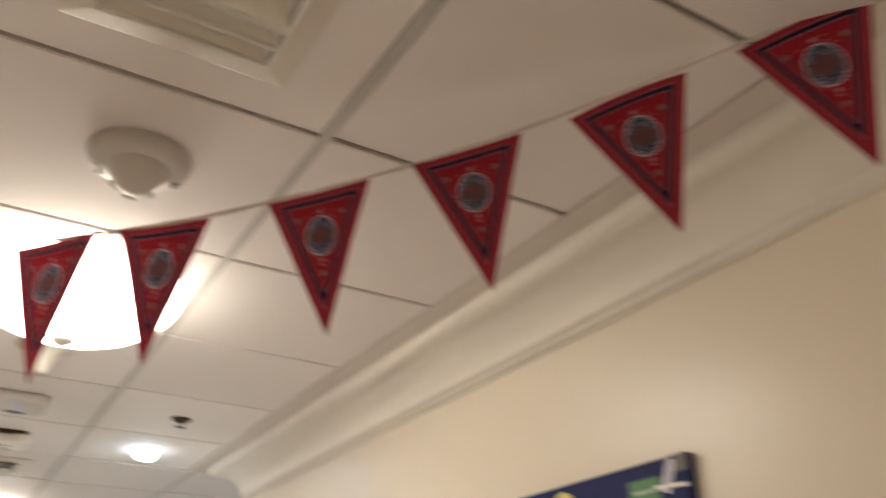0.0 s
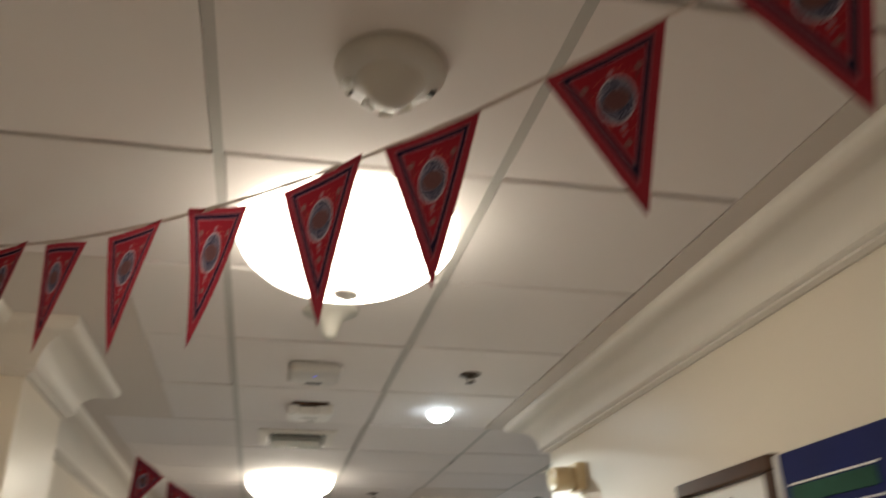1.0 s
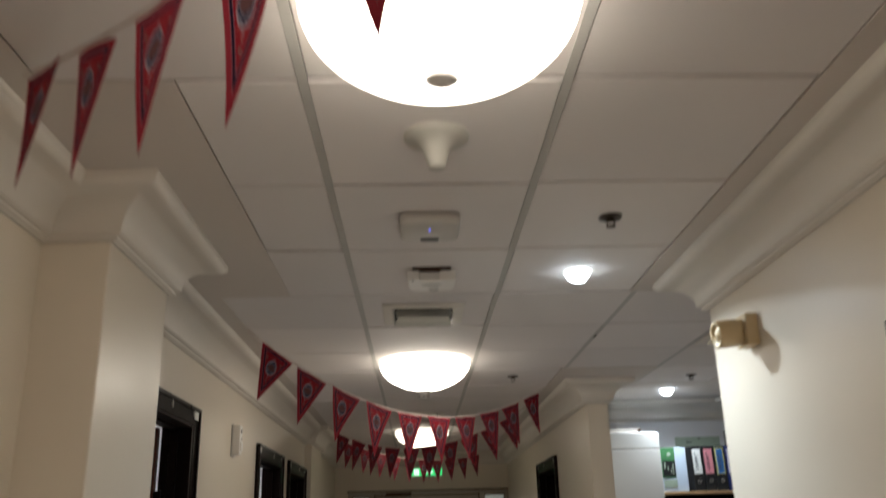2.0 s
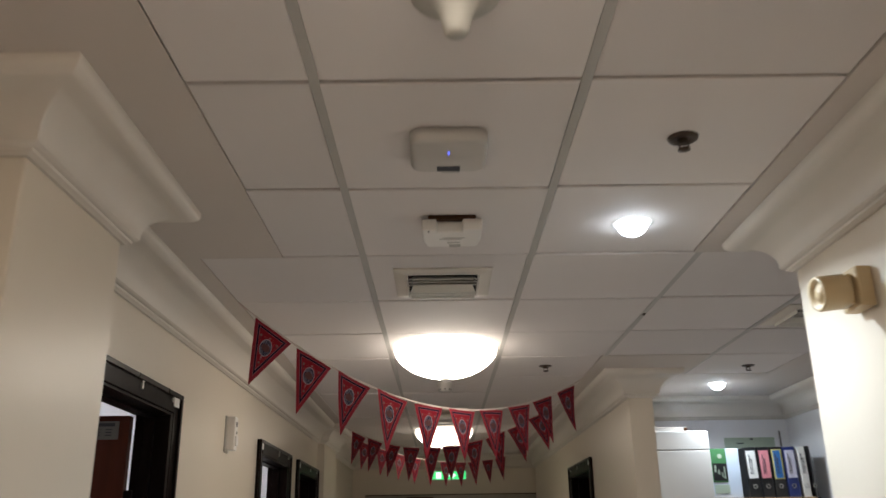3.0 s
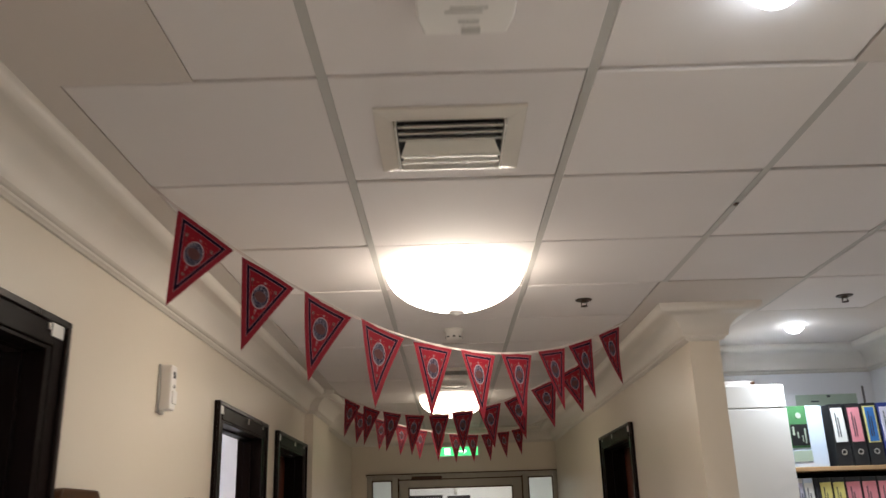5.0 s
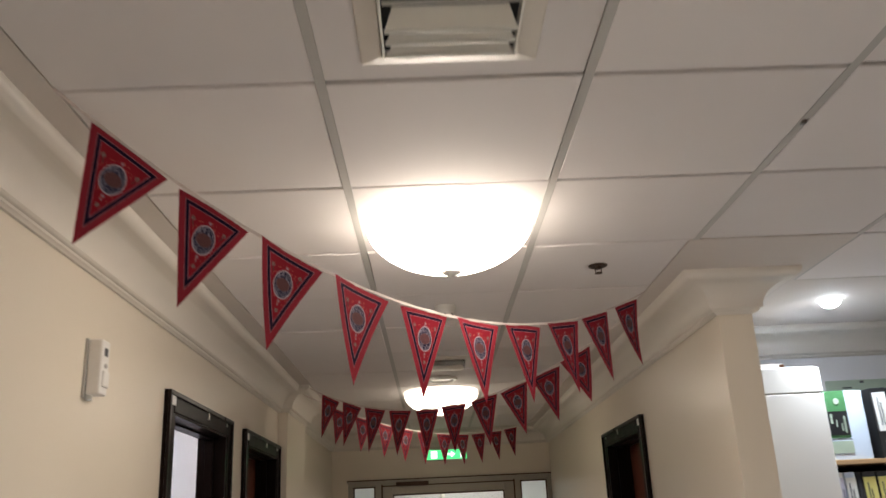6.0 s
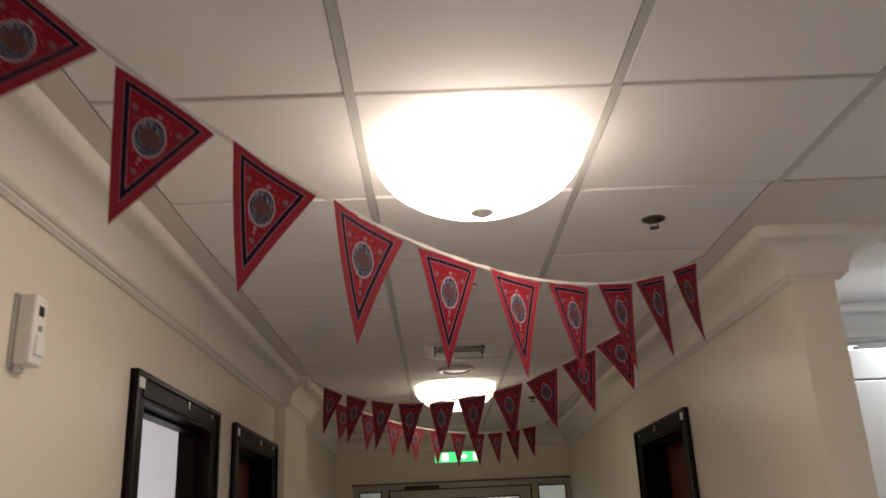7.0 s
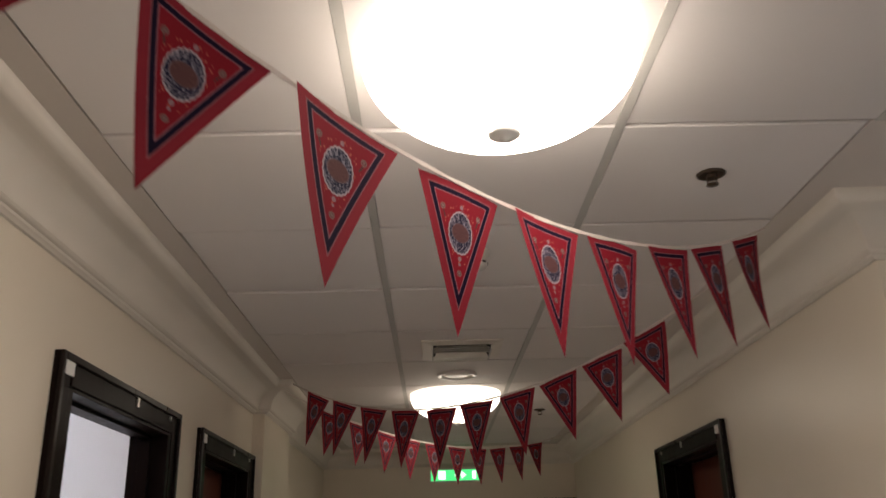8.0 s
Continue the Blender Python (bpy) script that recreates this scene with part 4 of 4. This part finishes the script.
for w, cover, lab, text in ((0.035, PAPER, LILAC, "thin pale file on the lower shelf"), (0.050, PALE_BLUE, PAPER, "pale blue file on the lower shelf"), (0.020, BLACK, BLACK, "thin black file on the lower shelf"),
                            (0.062, BLACK, YELLOW, "black binder with a yellow label on the lower shelf"), (0.062, BLACK, YELLOW, "black binder with a yellow label on the lower shelf"),
                            (0.078, BLACK, PINK, "black binder with a pink label on the lower shelf"), (0.078, BLACK, PINK, "black binder with a pink label on the lower shelf"),
                            (0.078, BLACK, PINK, "black binder with a pink label on the lower shelf"), (0.080, DEEP_BLUE, LILAC, "blue binder with a pale label on the lower shelf"),
                            (0.066, YELLOW, PALE_GREEN, "yellow file with a green label on the lower shelf")):
    binder(x + w / 2, SHELF_Z - 0.40, w, 0.345, cover, lab, text, None, -1)
    x += w + 0.006

leaflet = thing("leaflet_box", 1.895, FRONT, SHELF_Z, "pale blue box file with a green and black printed front", "box file")
part("box", box(-0.13, 0.062, 0.0, 0.26, 0.0005, 0.318, 0.003), PALE_BLUE, leaflet)
part("green_panel", box(-0.128, -0.025, -0.0026, -0.0004, 0.10, 0.318), GREEN_PRINT, leaflet, "green printed panel")
picture = part("black_panel", box(-0.120, -0.026, -0.0046, -0.0028, 0.112, 0.222), BLACK, leaflet, "black picture area")
script = box(-0.048, -0.041, -0.0062, -0.0048, 0.122, 0.200)
box(-0.062, -0.057, -0.0062, -0.0048, 0.130, 0.166, bm=script), box(-0.110, -0.100, -0.0062, -0.0048, 0.165, 0.210, bm=script), box(-0.086, -0.080, -0.0062, -0.0048, 0.150, 0.182, bm=script)
part("script", script, PALE_GREEN, picture, "pale upright strokes")
part("badge", lathe([(0.0, 0.002), (0.014, 0.0018), (0.015, 0)], 24), PALE_GREEN, leaflet, "round pale badge").matrix_basis = pose(-0.068, -0.0027, 0.268, 90)
part("pale_panel", box(-0.120, -0.022, -0.0026, -0.0004, 0.03, 0.085), PALE_GREEN, leaflet)

poster = thing("wall_sheet", 2.25, ROOM_Y1, 2.27, "pale green printed sheet on the white wall", "poster")
part("sheet", box(-0.19, 0.18, -0.003, -0.0005, -0.08, 0.045), PALE_GREEN, poster)
spots = box(-0.10, -0.05, -0.0046, -0.0032, 0.0, 0.008)
box(0.0, 0.02, -0.0046, -0.0032, 0.028, 0.040, bm=spots)
part("print", spots, INK, poster)
strip = thing("paper_strip", 2.475, ROOM_Y1, 2.30, "narrow torn strip of pale paper on the white wall", "paper strip")
part("strip", box(-0.007, 0.006, -0.003, -0.0005, -0.08, 0.06), NOTICE, strip)

cab = thing("tall_cabinet", 1.52, 5.27, 0, "tall white enamelled steel cabinet with rounded top edge", "cabinet")
part("body", box(-0.235, 0.236, 0.0, 0.55, 0.0, 2.305, 0.014, None, 3), CABINET, cab)
part("door", box(-0.233, 0.234, -0.022, -0.001, 0.06, 2.172, 0.004), CABINET, cab)
part("door", box(-0.233, 0.234, -0.022, -0.001, 2.177, 2.296, 0.004), CABINET, cab)
carton = thing("flat_carton", 1.50, 5.56, 2.3052, "flat beige carton lying on the tall cabinet", "carton")
part("carton", box(-0.20, 0.17, -0.12, 0.14, 0, 0.045, 0.003), GYPSUM, carton)
part("flap", box(0.150, 0.172, -0.124, -0.1205, 0.008, 0.040), FRAME_WOOD, carton, "dark torn flap")


# ---------------------------------------------------------------- bunting
def pennant_mesh(seed, bend):
    """A limp triangular sheet, its top edge along x and centred, its tip down, bowed a little."""
    rnd = random.Random(seed)
    bm = bmesh.new()
    uvl = bm.loops.layers.uv.new("UVMap")
    rows, cols = 10, 6
    a, b, c = rnd.uniform(-1, 1), rnd.uniform(-1, 1), rnd.uniform(-1, 1)
    where = {}
    grid = []
    for i in range(rows + 1):
        v = FLAG_H * i / rows
        half = FLAG_W / 2 * (1 - i / rows)
        line = []
        for j in range(cols + 1 if i < rows else 1):
            u = (2 * j / cols - 1) * half if i < rows else 0
            s = i / rows
            off = bend * (0.010 * a * s * s + 0.006 * b * math.sin(s * 3.0) + 0.05 * c * u * s + 0.20 * a * u * u / FLAG_W)
            vert = bm.verts.new((u, off, -v))
            where[vert] = (u, v)
            line.append(vert)
        grid.append(line)
    for i in range(rows):
        for j in range(cols):
            if i < rows - 1:
                f = bm.faces.new((grid[i][j], grid[i + 1][j], grid[i + 1][j + 1], grid[i][j + 1]))
            else:
                f = bm.faces.new((grid[i][j], grid[i + 1][0], grid[i][j + 1]))
            for lp in f.loops:
                lp[uvl].uv = where[lp.vert]
    me = bpy.data.meshes.new("pennant")
    bm.to_mesh(me)
    bm.free()
    for f in me.polygons:
        f.use_smooth = True
    me.materials.append(PENNANT)
    return me


SHEETS = [pennant_mesh(s, 1.0) for s in range(8)]


def bunting(curve, first, step, ends, label, seed, tilts, widths=(1.0, 1.0), heights=(1.0,), shifts=None, rolls=None):
    """A white tape hung along curve(x), with printed pennants sewn on at even steps along it. tilts: degrees by which each hangs askew. shifts, rolls: metres along x and degrees for single ones that sit unevenly."""
    rnd = random.Random(seed)
    xs = np.linspace(ends[0], ends[1], 90)
    line = [Vector(curve(q)) for q in xs]
    b = thing("bunting", *line[0], label, "bunting", "strings of bunting")
    inv = Matrix.Translation(-line[0])
    tape = bmesh.new()
    last = None
    for k, p in enumerate(line):
        way = (line[min(k + 1, 89)] - line[max(k - 1, 0)]).normalized()
        across = way.cross(Vector((0, 0, 1))).normalized()
        up = across.cross(way).normalized()
        w = 0.0036 + 0.0009 * math.sin(k * 1.7 + seed)
        ringv = [tape.verts.new(inv @ (p + up * s * w + across * t * 0.0009)) for s, t in ((1, 1), (1, -1), (-1, -1), (-1, 1))]
        if last:
            for i in range(4):
                tape.faces.new((last[i], last[(i + 1) % 4], ringv[(i + 1) % 4], ringv[i]))
        last = ringv
    bmesh.ops.recalc_face_normals(tape, faces=tape.faces[:])
    part("tape", tape, TAPE, b, "narrow white cotton tape")
    x0 = first
    for k, tilt in enumerate(tilts):
        if k:
            here, gone = Vector(curve(x0)), 0.0
            while gone < step[0] + step[1] * k:
                x0 += 0.002
                there = Vector(curve(x0))
                gone, here = gone + (there - here).length, there
        scale = widths[0] + (widths[1] - widths[0]) * k / (len(tilts) - 1)
        height = heights[min(k, len(heights) - 1)]
        x1 = x0 + (shifts or {}).get(k, 0.0)
        a = Vector(curve(x1))
        c = a
        while (c - a).length < FLAG_W * scale:
            x1 += 0.004
            c = Vector(curve(x1))
        mid = (a + c) / 2
        ex = (c - a).normalized()
        ey = Vector((0, 0, 1)).cross(ex).normalized()
        ez = ex.cross(ey)
        turn = Matrix((ex, ey, ez)).transposed().to_4x4()
        flag = new("pennant", SHEETS[rnd.randrange(8)])
        flag.parent = b
        flag.matrix_basis = inv @ Matrix.Translation(mid - ez * 0.0055) @ turn @ pose(0, 0, 0, rnd.uniform(-2.0, 2.0), (rolls or {}).get(k, 0.0), 0) @ Matrix(((scale, 0, math.tan(radians(tilt)) * height, 0), (0, 1, 0, 0), (0, 0, height, 0), (0, 0, 0, 1)))


def string_one(x):
    return (x, -0.35 - 1.02 * x - 0.6 * max(0, x - 0.4) ** 2, 2.430 + 0.214 * (x + 0.02) ** 2 + 0.028 * min(1, max(0, (x - 0.1) / 0.55)))


def string_two(x):
    return (x, 3.9 + 1.06 * x, 2.2785 + 0.009 * x + 0.421 * x ** 2 - 0.017 * x ** 3 - 0.013 * x ** 4)


def string_three(x):
    return (x, 6.2 - 0.886 * x, 2.3155 + 0.006 * x + 0.3335 * x ** 2 + 0.016 * x ** 4)


def string_four(x):
    return (x, 8.0 + 1.1 * x, 2.351 + 0.235 * (x + 0.03) ** 2)


LABEL = "string of red printed triangular pennants on white tape"
bunting(string_one, -0.862, (0.240, 0.0048), (-0.90, 0.955), LABEL, 3, (-18, 3, -11, 21, -15, 3, 0, 3, -2, 1), (0.84, 1.05), (1.0, 1.0, 1.06, 1.0, 1.13, 1.08, 1.10, 1.08, 1.09, 1.1), {1: -0.012, 5: -0.024})
bunting(string_two, -0.819, (0.2467, -0.0002), (-0.875, 0.86), LABEL, 7, (1, -1, 5, 22, -2, 6, 8, 4, 1, 3), (1.06, 1.00), (1.05, 1.05, 1.06, 1.05, 1.02, 1.03, 1.02), {0: 0.006, 1: 0.006, 4: 0.009, 5: 0.005, 6: 0.007}, {3: -7})
bunting(string_three, -0.791, (0.2105, 0), (-0.93, 0.93), LABEL, 11, (5, 5, 1, 0, 0, 4, 1, -5, 5, 6), (0.92, 0.97), (1.02,))
bunting(string_four, -0.755, (0.212, 0), (-0.93, 0.95), LABEL, 17, (3, 0, 4, -3, 2, 5, 1, -2, 4, 2), (0.85, 0.95), (0.91,))
